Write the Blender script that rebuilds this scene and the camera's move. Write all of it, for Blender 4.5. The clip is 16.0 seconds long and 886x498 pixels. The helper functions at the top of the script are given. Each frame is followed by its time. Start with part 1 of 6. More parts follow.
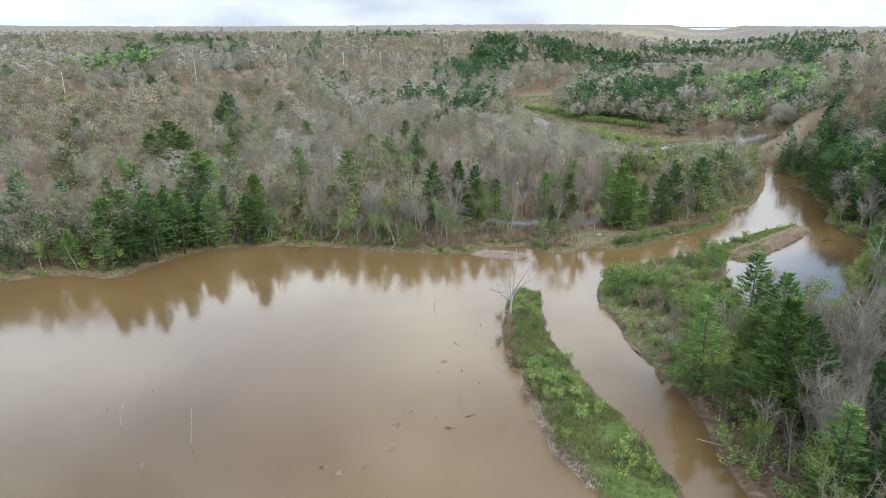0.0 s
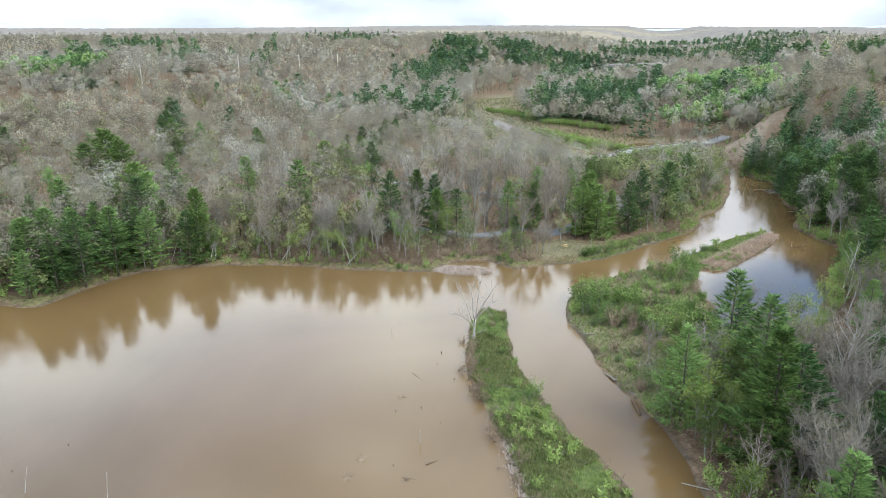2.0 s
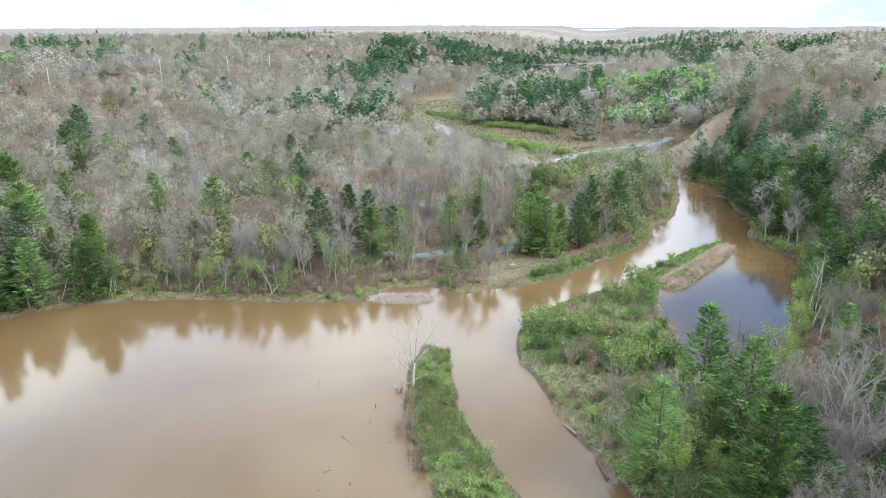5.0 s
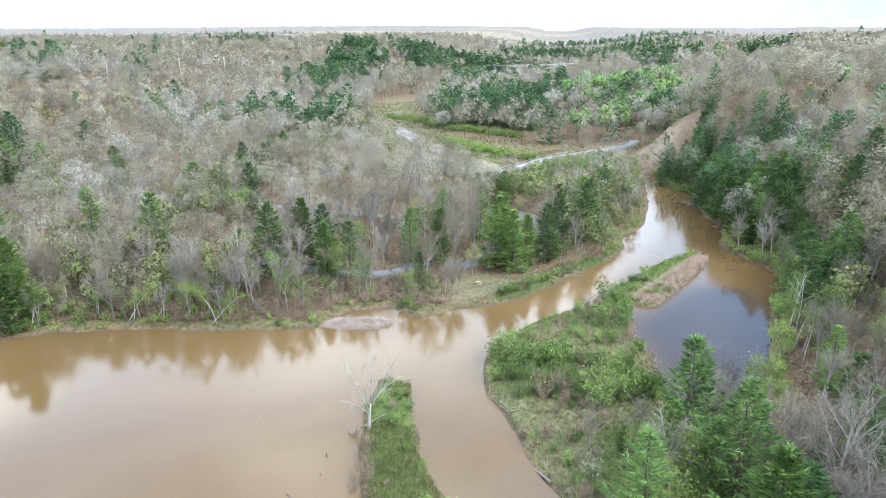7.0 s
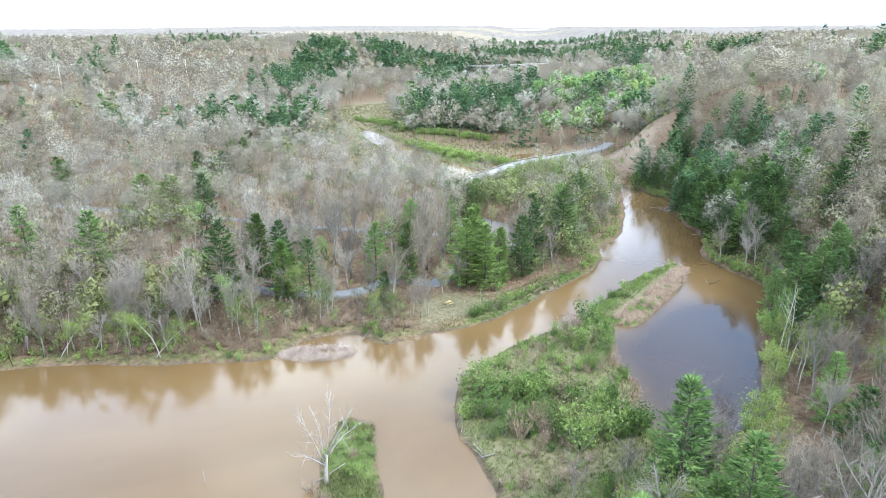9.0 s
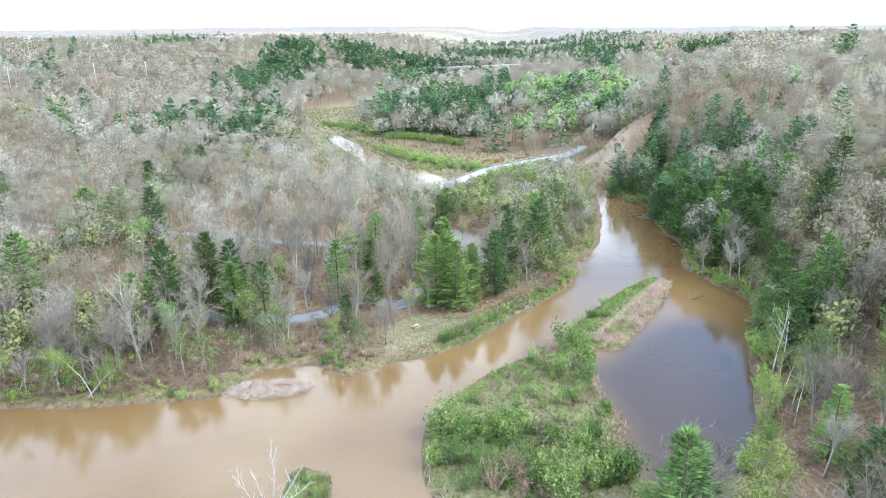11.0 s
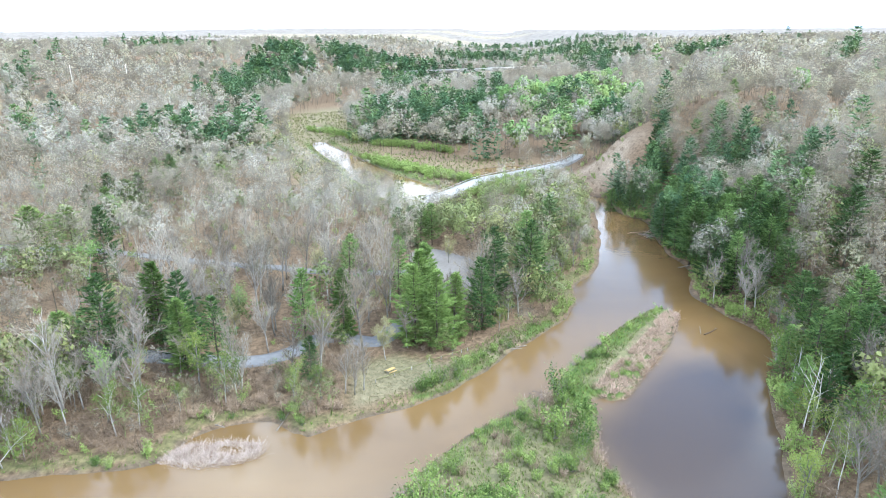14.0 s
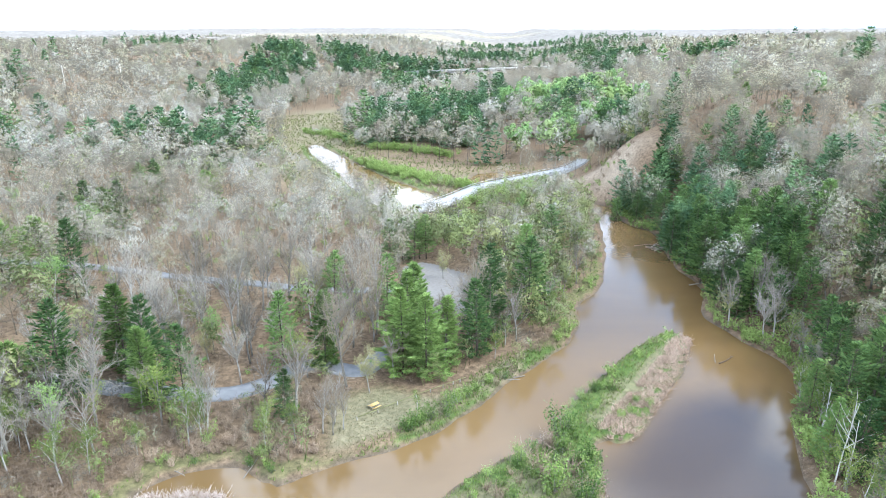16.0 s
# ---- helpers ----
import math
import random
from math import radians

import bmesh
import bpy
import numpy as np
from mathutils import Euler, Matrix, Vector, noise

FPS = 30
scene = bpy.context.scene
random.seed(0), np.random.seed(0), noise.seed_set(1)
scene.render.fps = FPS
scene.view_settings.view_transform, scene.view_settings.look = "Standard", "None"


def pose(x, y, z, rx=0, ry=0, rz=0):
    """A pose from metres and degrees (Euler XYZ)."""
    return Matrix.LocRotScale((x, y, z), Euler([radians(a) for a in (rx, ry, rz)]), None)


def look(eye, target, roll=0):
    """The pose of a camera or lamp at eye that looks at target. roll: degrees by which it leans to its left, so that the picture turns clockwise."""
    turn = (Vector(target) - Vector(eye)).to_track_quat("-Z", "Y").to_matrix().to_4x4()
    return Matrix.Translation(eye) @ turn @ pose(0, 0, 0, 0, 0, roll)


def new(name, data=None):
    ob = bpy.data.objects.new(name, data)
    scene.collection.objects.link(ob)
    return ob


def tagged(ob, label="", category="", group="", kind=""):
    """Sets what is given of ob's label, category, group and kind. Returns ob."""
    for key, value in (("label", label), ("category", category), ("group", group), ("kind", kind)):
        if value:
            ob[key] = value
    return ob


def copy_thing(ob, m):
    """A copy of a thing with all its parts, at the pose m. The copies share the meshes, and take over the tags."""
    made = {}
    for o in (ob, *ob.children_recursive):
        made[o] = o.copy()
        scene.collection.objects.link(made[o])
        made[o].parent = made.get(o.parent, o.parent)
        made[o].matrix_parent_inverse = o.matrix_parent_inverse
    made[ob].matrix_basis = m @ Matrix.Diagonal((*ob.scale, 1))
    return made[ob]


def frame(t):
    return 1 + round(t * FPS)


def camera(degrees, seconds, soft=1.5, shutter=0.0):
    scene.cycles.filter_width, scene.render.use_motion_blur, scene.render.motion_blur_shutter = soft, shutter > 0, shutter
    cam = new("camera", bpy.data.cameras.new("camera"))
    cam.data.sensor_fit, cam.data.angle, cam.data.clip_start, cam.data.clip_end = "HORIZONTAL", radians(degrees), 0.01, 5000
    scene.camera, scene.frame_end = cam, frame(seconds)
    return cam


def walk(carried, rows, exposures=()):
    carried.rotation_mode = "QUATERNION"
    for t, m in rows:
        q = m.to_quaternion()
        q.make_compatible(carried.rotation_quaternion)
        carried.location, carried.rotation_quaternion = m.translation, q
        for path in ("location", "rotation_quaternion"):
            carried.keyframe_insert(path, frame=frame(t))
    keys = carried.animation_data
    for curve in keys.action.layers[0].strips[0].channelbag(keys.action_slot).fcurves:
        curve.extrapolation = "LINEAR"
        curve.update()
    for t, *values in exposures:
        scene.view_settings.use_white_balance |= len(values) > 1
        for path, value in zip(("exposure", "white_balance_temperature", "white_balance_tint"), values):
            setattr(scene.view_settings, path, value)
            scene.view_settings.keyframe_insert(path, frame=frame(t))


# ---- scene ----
cam = camera(67.8, 16.0, 0.9)
PATH = [
    (0, (0.711, -9.99, 55.761), (0.884, -8.106, 55.114), 0.0),
    (0.5, (1.272, -7.285, 55.754), (1.469, -5.403, 55.107), 0.1),
    (1, (1.869, -4.554, 55.732), (2.095, -2.675, 55.086), 0.0),
    (1.5, (2.525, -1.835, 55.722), (2.778, 0.042, 55.077), -0.0),
    (2, (3.254, 0.9, 55.693), (3.534, 2.773, 55.049), -0.1),
    (2.5, (4.012, 3.676, 55.666), (4.319, 5.544, 55.022), -0.1),
    (3, (4.748, 6.445, 55.628), (5.082, 8.308, 54.984), -0.1),
    (3.5, (5.523, 9.255, 55.601), (5.885, 11.113, 54.957), -0.1),
    (4, (6.364, 12.05, 55.548), (6.753, 13.903, 54.905), -0.1),
    (4.5, (7.252, 14.781, 55.53), (7.667, 16.629, 54.886), -0.1),
    (5, (8.151, 17.505, 55.536), (8.593, 19.346, 54.892), -0.1),
    (5.2, (8.525, 18.572, 55.542), (8.979, 20.411, 54.899), -0.1),
    (7.5, (13.076, 30.399, 55.872), (13.637, 32.207, 55.228), -0.1),
    (8, (14.174, 32.953, 55.961), (14.754, 34.756, 55.316), -0.2),
    (8.5, (15.324, 35.462, 56.04), (15.921, 37.259, 55.395), -0.2),
    (9, (16.528, 37.911, 56.078), (17.144, 39.701, 55.434), -0.2),
    (11.5, (23.08, 50.105, 56.052), (23.782, 51.864, 55.411), -0.3),
    (12, (24.48, 52.505, 56.022), (25.191, 54.261, 55.382), -0.3),
    (12.5, (25.92, 54.969, 55.988), (26.629, 56.726, 55.348), -0.3),
    (13, (27.357, 57.451, 55.951), (28.063, 59.21, 55.312), -0.2),
    (13.5, (28.85, 59.825, 55.932), (29.554, 61.585, 55.295), -0.2),
    (14, (30.381, 62.212, 55.913), (31.083, 63.974, 55.276), -0.2),
    (14.5, (31.91, 64.616, 55.907), (32.609, 66.378, 55.269), -0.2),
    (15, (33.458, 67.0, 55.927), (34.154, 68.763, 55.29), -0.1),
    (15.5, (34.977, 69.365, 55.955), (35.671, 71.129, 55.318), -0.1),
    (16, (36.442, 71.69, 55.991), (37.134, 73.454, 55.353), -0.1),
]
EXPOSURES = [(0.0, 1.2, 6080, 3), (1.5, 1.35, 6000, 3), (5.0, 1.7, 5800, 3), (9.0, 2.05, 5680, 4), (16.0, 2.19, 5580, 4)]
walk(cam, [(t, look(e, g, r)) for t, e, g, r in PATH], EXPOSURES)


# ---- plan of the land ----
# Shorelines in metres; x east, y ahead, z = 0 is the water.
MAIN_WATER = [(-900, -300), (-900, 60), (-420, 118), (-200, 134), (-120, 137), (-87, 139), (-73, 141), (-62, 138), (-57, 145), (-47.5, 155.5),
              (-38, 157.8), (-26, 158.4), (-12, 156), (1, 151), (12, 148.6), (21.5, 146.6), (26, 151), (32, 152), (38.5, 150.5),
              (40, 147.8), (42.5, 145), (46.5, 146.2), (58.9, 147.2), (68.9, 150.6), (78.7, 155.6), (90.7, 162), (98, 166.3)]
RIVER_UP = [(105.8, 173.5), (110.6, 181), (122.4, 190.4), (134.9, 207), (148.4, 229.3), (155, 243), (148, 256), (136, 262), (137, 269),
            (152, 263), (162.5, 248), (162, 240.8), (156.6, 226), (157.2, 214.7), (145.3, 193.7), (141, 179), (131, 167),
            (129.6, 156), (129.4, 146.7), (125, 139), (113.7, 130), (105, 119), (94, 108), (84, 102), (75, 101.5), (71, 105)]
SPIT = [(70.9, 110.6), (76.9, 116.3), (79.2, 125.5), (82.7, 133.6), (86.6, 138), (90.6, 136.3), (103.6, 144.6), (116.2, 154), (121, 159.5),
        (119, 163.5), (111, 161.2), (96.9, 153.4), (88.1, 148.3), (80.5, 142.3), (74, 139.7), (63.5, 137.4), (54.8, 131.4), (49.2, 125.6),
        (46, 119), (45.4, 110), (45, 98), (45.3, 92), (46, 85), (47, 78.5), (47.2, 72), (45.6, 66.3), (45, 59.4), (44.3, 50), (42, 30),
        (38, 0), (30, -80), (20, -300)]
DIKE = [(31, 123.3), (28, 121), (24.4, 110), (22.2, 100), (22.2, 89), (23, 80), (23.4, 75), (23, 70), (24, 63), (26, 58), (26.2, 50),
        (24, 30), (20, 0), (10, -80), (0, -300), (12, -300), (22, -80), (30, 0), (34.5, 30), (36.3, 50), (36.9, 58), (36.2, 68.5),
        (33.5, 80.5), (31.6, 90), (31.2, 103), (32.6, 112), (34.4, 119.5)]
INNER_LAKE = [(93, 396), (100, 393), (103, 362), (105.5, 341), (109, 313), (114, 291), (117, 279), (120, 262), (126, 250), (124, 238),
              (116, 241), (102, 247), (92, 250), (97, 262), (92, 284), (92, 306), (93, 335), (91, 370)]
SPIT_POOL = [(59.2, 95.2), (60.4, 96.1), (61.9, 96), (62.8, 95.1), (61.6, 94.2), (60.2, 94.2)]
SLOUGH = [(132, 296), (142, 306), (158, 308), (163, 303), (150, 299), (140, 294)]
MARSH_POOL = [(105, 434), (109, 446), (112, 462), (109, 466), (104, 453), (102, 441)]
HILL_TOE = [(52, -300), (58, -60), (62, 20), (70, 60), (84, 82), (102, 103), (118, 124), (131, 140), (133, 152), (134, 166), (145, 178), (149, 193), (160, 211),
            (161, 226), (166, 240), (169, 258), (186, 285), (225, 340), (300, 430), (420, 560), (800, 1000), (3200, 3600), (5200, 3600), (5200, -300)]
VALLEY = [(140, 280), (95, 330), (97, 395), (128, 520), (235, 650), (360, 790), (620, 1250), (1150, 2350), (2200, 4500)]
CLEARING = [(49, 147.5), (59, 148.5), (69, 152), (79, 157), (86, 161.5), (84, 165), (76, 161.5), (69, 159), (66, 161), (61, 164.5), (53, 162), (49, 154)]
LOT = [(79, 200), (80.5, 212), (87, 215), (94, 205), (96, 192), (90, 182), (82, 184)]
LANE = [(4, 190), (12, 182.5), (20, 177.5), (30, 172), (38, 169), (44, 170), (49.5, 174), (54, 173), (59.6, 169), (65, 173), (74, 181), (84, 190)]
POLE_LINE = [(-220, 300), (-166, 364), (-115, 430), (-68, 500), (-29, 554), (1, 597)]
CAUSEWAY = [(104, 262), (116.4, 269), (134, 282), (153, 288.5), (172, 295), (184, 301), (196, 312)]


def curve(points, steps=4, closed=True):
    """A smooth line through the points."""
    p = np.array(points, float)
    if closed:
        q = np.vstack([p[-1:], p, p[:2]])
    else:
        q = np.vstack([2 * p[:1] - p[1:2], p, 2 * p[-1:] - p[-2:-1]])
    out = []
    for a, b, c, d in zip(q[:-3], q[1:-2], q[2:-1], q[3:]):
        for s in range(steps):
            t = s / steps
            out.append(0.5 * (2 * b + (c - a) * t + (2 * a - 5 * b + 4 * c - d) * t * t + (3 * b - a - 3 * c + d) * t ** 3))
    if not closed:
        out.append(p[-1])
    return np.array(out)


def away(line, x, y, closed=True):
    """Distance of each place to a line and, for a closed one, whether it lies inside."""
    a = line if closed else line[:-1]
    b = np.roll(line, -1, 0) if closed else line[1:]
    dist, inside = np.full(len(x), 1e18), np.zeros(len(x), bool)
    for (ax, ay), (bx, by) in zip(a, b):
        ex, ey = bx - ax, by - ay
        k = np.clip(((x - ax) * ex + (y - ay) * ey) / (ex * ex + ey * ey + 1e-12), 0, 1)
        dist = np.minimum(dist, (x - ax - k * ex) ** 2 + (y - ay - k * ey) ** 2)
        if closed and ay != by:
            inside ^= ((ay > y) != (by > y)) & (x < ex * (y - ay) / ey + ax)
    return np.sqrt(dist), inside


WATERS = curve(MAIN_WATER + RIVER_UP + SPIT)
NOOK_LINE = curve(SPIT_POOL)
DIKE_LINE, INNER_LINE, SLOUGH_LINE, POOL_LINE = curve(DIKE), curve(INNER_LAKE), curve(SLOUGH), curve(MARSH_POOL)
TOE_LINE, VALLEY_LINE = curve(HILL_TOE, 3), curve(VALLEY, 4, False)
CLEARING_LINE, LOT_LINE = curve(CLEARING), curve(LOT)
NORTH_LANE_LINE = curve([(-34, 262), (-8, 250), (12, 240), (37, 222), (60, 206), (79, 199)], 6, False)
LANE_LINE, CAUSEWAY_LINE = curve(LANE, 6, False), curve(CAUSEWAY, 6, False)


def shore(x, y):
    """How far a place lies from the water's edge: land counts up, water down."""
    sd = np.full(len(x), 60.0)
    near = (x > -1000) & (x < 320) & (y > -340) & (y < 540)
    if near.any():
        u, v = x[near], y[near]
        d0, in0 = away(WATERS, u, v)
        d1, in1 = away(DIKE_LINE, u, v)
        d2, in2 = away(INNER_LINE, u, v)
        d3, in3 = away(SLOUGH_LINE, u, v)
        d4, in4 = away(POOL_LINE, u, v)
        d5, in5 = away(NOOK_LINE, u, v)
        wet = (in0 & ~in1) | in2 | in3 | in4 | in5
        d = np.minimum(np.minimum(np.minimum(d0, d1), np.minimum(d2, d3)), np.minimum(d4, d5))
        sd[near] = np.clip(np.where(wet, -d, d) + 0.4 * ripple(u, v, 1.7, 0.7) + 0.5 * ripple(u, v, 4.1, 2.2), -60, 60)
    return sd


def east_bank(x, y):
    """The wooded side of the backwater."""
    return x > np.interp(y, [60, 95, 108, 119, 130, 139, 150, 166], [70, 82, 92, 103, 112, 122, 128, 129])


def step(a, b, v):
    t = np.clip((v - a) / (b - a), 0, 1)
    return t * t * (3 - 2 * t)


def ripple(x, y, size, seed=0.0):
    """A cheap smooth unevenness between -1 and 1."""
    u, v = x / size, y / size
    return (np.sin(u + 1.7 * np.sin(0.7 * v + seed) + seed) + np.sin(1.3 * v - 1.1 * np.sin(0.9 * u - seed) + 2.1 * seed) + np.sin(0.6 * (u + v) + 3.3 * seed)) / 3


def height(x, y):
    """The ground's height."""
    x, y = np.atleast_1d(np.asarray(x, float)), np.atleast_1d(np.asarray(y, float))
    sd = shore(x, y)
    dv = away(VALLEY_LINE, x, y, False)[0]
    dh, hill = away(TOE_LINE, x, y)
    dh = np.where(hill, dh, 0)
    far = np.hypot(x - 20, y)
    ahead = y + 0.25 * np.clip(-x, 0, 400)
    land = np.interp(ahead, [120, 160, 185, 240, 320, 420, 560, 800, 1500, 4000], [0, 0.3, 1.2, 3, 7.5, 12.5, 18, 21, 24, 25])
    land = land * step(25, 230, dv) * step(-2, 30, sd)
    up = np.interp(dh, [0, 12, 45, 110, 260, 600], [0, 5, 19.5, 27, 30, 26]) * step(-40, 60, y + 40)
    cut = 14 * step(165, 187, x - 0.2 * (y - 258)) * np.exp(-((y - 262) / 24) ** 2) * step(290, 200, x)
    rough = 0.22 * ripple(x, y, 3.1) + 0.5 * ripple(x, y, 11, 1.0) * step(4, 30, sd) + 2.2 * ripple(x, y, 75, 2.0) * step(60, 260, dv) * step(20, 60, sd) * step(150, 420, ahead)
    bank = 0.75 * (1 - np.exp(-np.clip(sd, 0, 99) / 1.3)) + np.maximum(land, up) + cut * step(0, 6, sd) + rough * step(0.3, 5, sd)
    z = np.where(sd > 0, np.maximum(bank, 0.02), -1.4 * (1 - np.exp(np.clip(sd, -60, 0) / 2.5)))
    bearing = np.arctan2(x - 20, y)
    return z + np.where(sd > 0, 6 * step(2500, 4500, far) * (1 + np.sin(7 * bearing)), 0)


# ---- world, sun, exposure ----
SUN_HIGH, SUN_ROUND = 46.0, 130.0
world = bpy.data.worlds.new("overcast_sky")
scene.world = world
world.use_nodes = True
wt = world.node_tree
wt.nodes.clear()


def node(tree, kind, **sets):
    n = tree.nodes.new(kind)
    for key, value in sets.items():
        if key in n.inputs:
            n.inputs[key].default_value = value
    return n


sky = wt.nodes.new("ShaderNodeTexSky")
sky.sky_type, sky.sun_disc = "NISHITA", False
sky.sun_elevation, sky.sun_rotation = radians(SUN_HIGH), radians(SUN_ROUND)
sky.air_density, sky.dust_density = 1.0, 0.6
where = wt.nodes.new("ShaderNodeTexCoord")
stretch = wt.nodes.new("ShaderNodeMapping")
stretch.inputs["Scale"].default_value = (1.0, 1.0, 2.6)
cover = node(wt, "ShaderNodeTexNoise", Scale=2.3, Detail=6.0, Roughness=0.55)
cover_ramp = wt.nodes.new("ShaderNodeValToRGB")
cover_ramp.color_ramp.elements[0].position, cover_ramp.color_ramp.elements[1].position = 0.40, 0.62
up_axis = wt.nodes.new("ShaderNodeSeparateXYZ")
low = wt.nodes.new("ShaderNodeMapRange")
for key, value in (("From Min", 0.12), ("From Max", 0.72), ("To Min", 0.34), ("To Max", -0.02)):
    low.inputs[key].default_value = value
thicker = wt.nodes.new("ShaderNodeMath")
thicker.operation = "ADD"
clear_side = wt.nodes.new("ShaderNodeVectorMath")  # the cloud breaks up towards the north-east
clear_side.operation = "DOT_PRODUCT"
clear_side.inputs[1].default_value = (0.565, 0.69, 0.45)
breaking = wt.nodes.new("ShaderNodeMapRange")
for key, value in (("From Min", 0.98), ("From Max", 0.9965), ("To Min", 0.0), ("To Max", -0.42)):
    breaking.inputs[key].default_value = value
broken = wt.nodes.new("ShaderNodeMath")
broken.operation = "ADD"
body = node(wt, "ShaderNodeTexNoise", Scale=3.4, Detail=5.0, Roughness=0.5)
body_ramp = wt.nodes.new("ShaderNodeValToRGB")
body_ramp.color_ramp.elements[0].position, body_ramp.color_ramp.elements[1].position = 0.36, 0.62
body_ramp.color_ramp.elements[0].color = (0.56, 0.59, 0.73, 1)
body_ramp.color_ramp.elements[1].color = (1.0, 1.0, 1.0, 1)
bright = wt.nodes.new("ShaderNodeVectorMath")
bright.operation = "SCALE"
bright.inputs["Scale"].default_value = 10.0
clouds = wt.nodes.new("ShaderNodeMixRGB")
back = node(wt, "ShaderNodeBackground", Strength=0.15)
wout = wt.nodes.new("ShaderNodeOutputWorld")
wt.links.new(where.outputs["Generated"], stretch.inputs["Vector"])
wt.links.new(stretch.outputs["Vector"], cover.inputs["Vector"])
wt.links.new(stretch.outputs["Vector"], body.inputs["Vector"])
wt.links.new(where.outputs["Generated"], up_axis.inputs["Vector"])
wt.links.new(up_axis.outputs["Z"], low.inputs["Value"])
wt.links.new(low.outputs["Result"], thicker.inputs[0])
wt.links.new(cover.outputs["Fac"], thicker.inputs[1])
wt.links.new(where.outputs["Generated"], clear_side.inputs[0])
wt.links.new(clear_side.outputs["Value"], breaking.inputs["Value"])
wt.links.new(breaking.outputs["Result"], broken.inputs[0])
wt.links.new(thicker.outputs[0], broken.inputs[1])
wt.links.new(broken.outputs[0], cover_ramp.inputs["Fac"])
wt.links.new(body.outputs["Fac"], body_ramp.inputs["Fac"])
rise = wt.nodes.new("ShaderNodeValToRGB")  # the cloud is brightest a third of the way up and greyer overhead
for pos, value in ((0.0, 0.32), (0.05, 0.3), (0.1, 0.29), (0.2, 0.5), (0.3, 1.0), (0.45, 1.0), (0.6, 0.92), (1.0, 0.75)):
    stop = rise.color_ramp.elements[0] if pos == 0 else rise.color_ramp.elements[-1] if pos == 1 else rise.color_ramp.elements.new(pos)
    stop.color = (value, value, value, 1)
glare = wt.nodes.new("ShaderNodeMath")
glare.operation = "MULTIPLY"
glare.inputs[1].default_value = 10.5
wt.links.new(up_axis.outputs["Z"], rise.inputs["Fac"])
wt.links.new(rise.outputs["Color"], glare.inputs[0])
wt.links.new(glare.outputs[0], bright.inputs["Scale"])
wt.links.new(body_ramp.outputs["Color"], bright.inputs[0])
wt.links.new(cover_ramp.outputs["Color"], clouds.inputs["Fac"])
wt.links.new(sky.outputs["Color"], clouds.inputs["Color1"])
wt.links.new(bright.outputs["Vector"], clouds.inputs["Color2"])
wt.links.new(clouds.outputs["Color"], back.inputs["Color"])
wt.links.new(back.outputs["Background"], wout.inputs["Surface"])

sun = new("sun", bpy.data.lights.new("sun", "SUN"))
sun.data.energy, sun.data.angle, sun.data.color = 1.3, radians(24), (1.0, 0.95, 0.86)
_e, _r = radians(SUN_HIGH), radians(SUN_ROUND)
sun.matrix_world = look((300 * math.sin(_r), 300 * math.cos(_r), 300 * math.tan(_e)), (0, 0, 0))


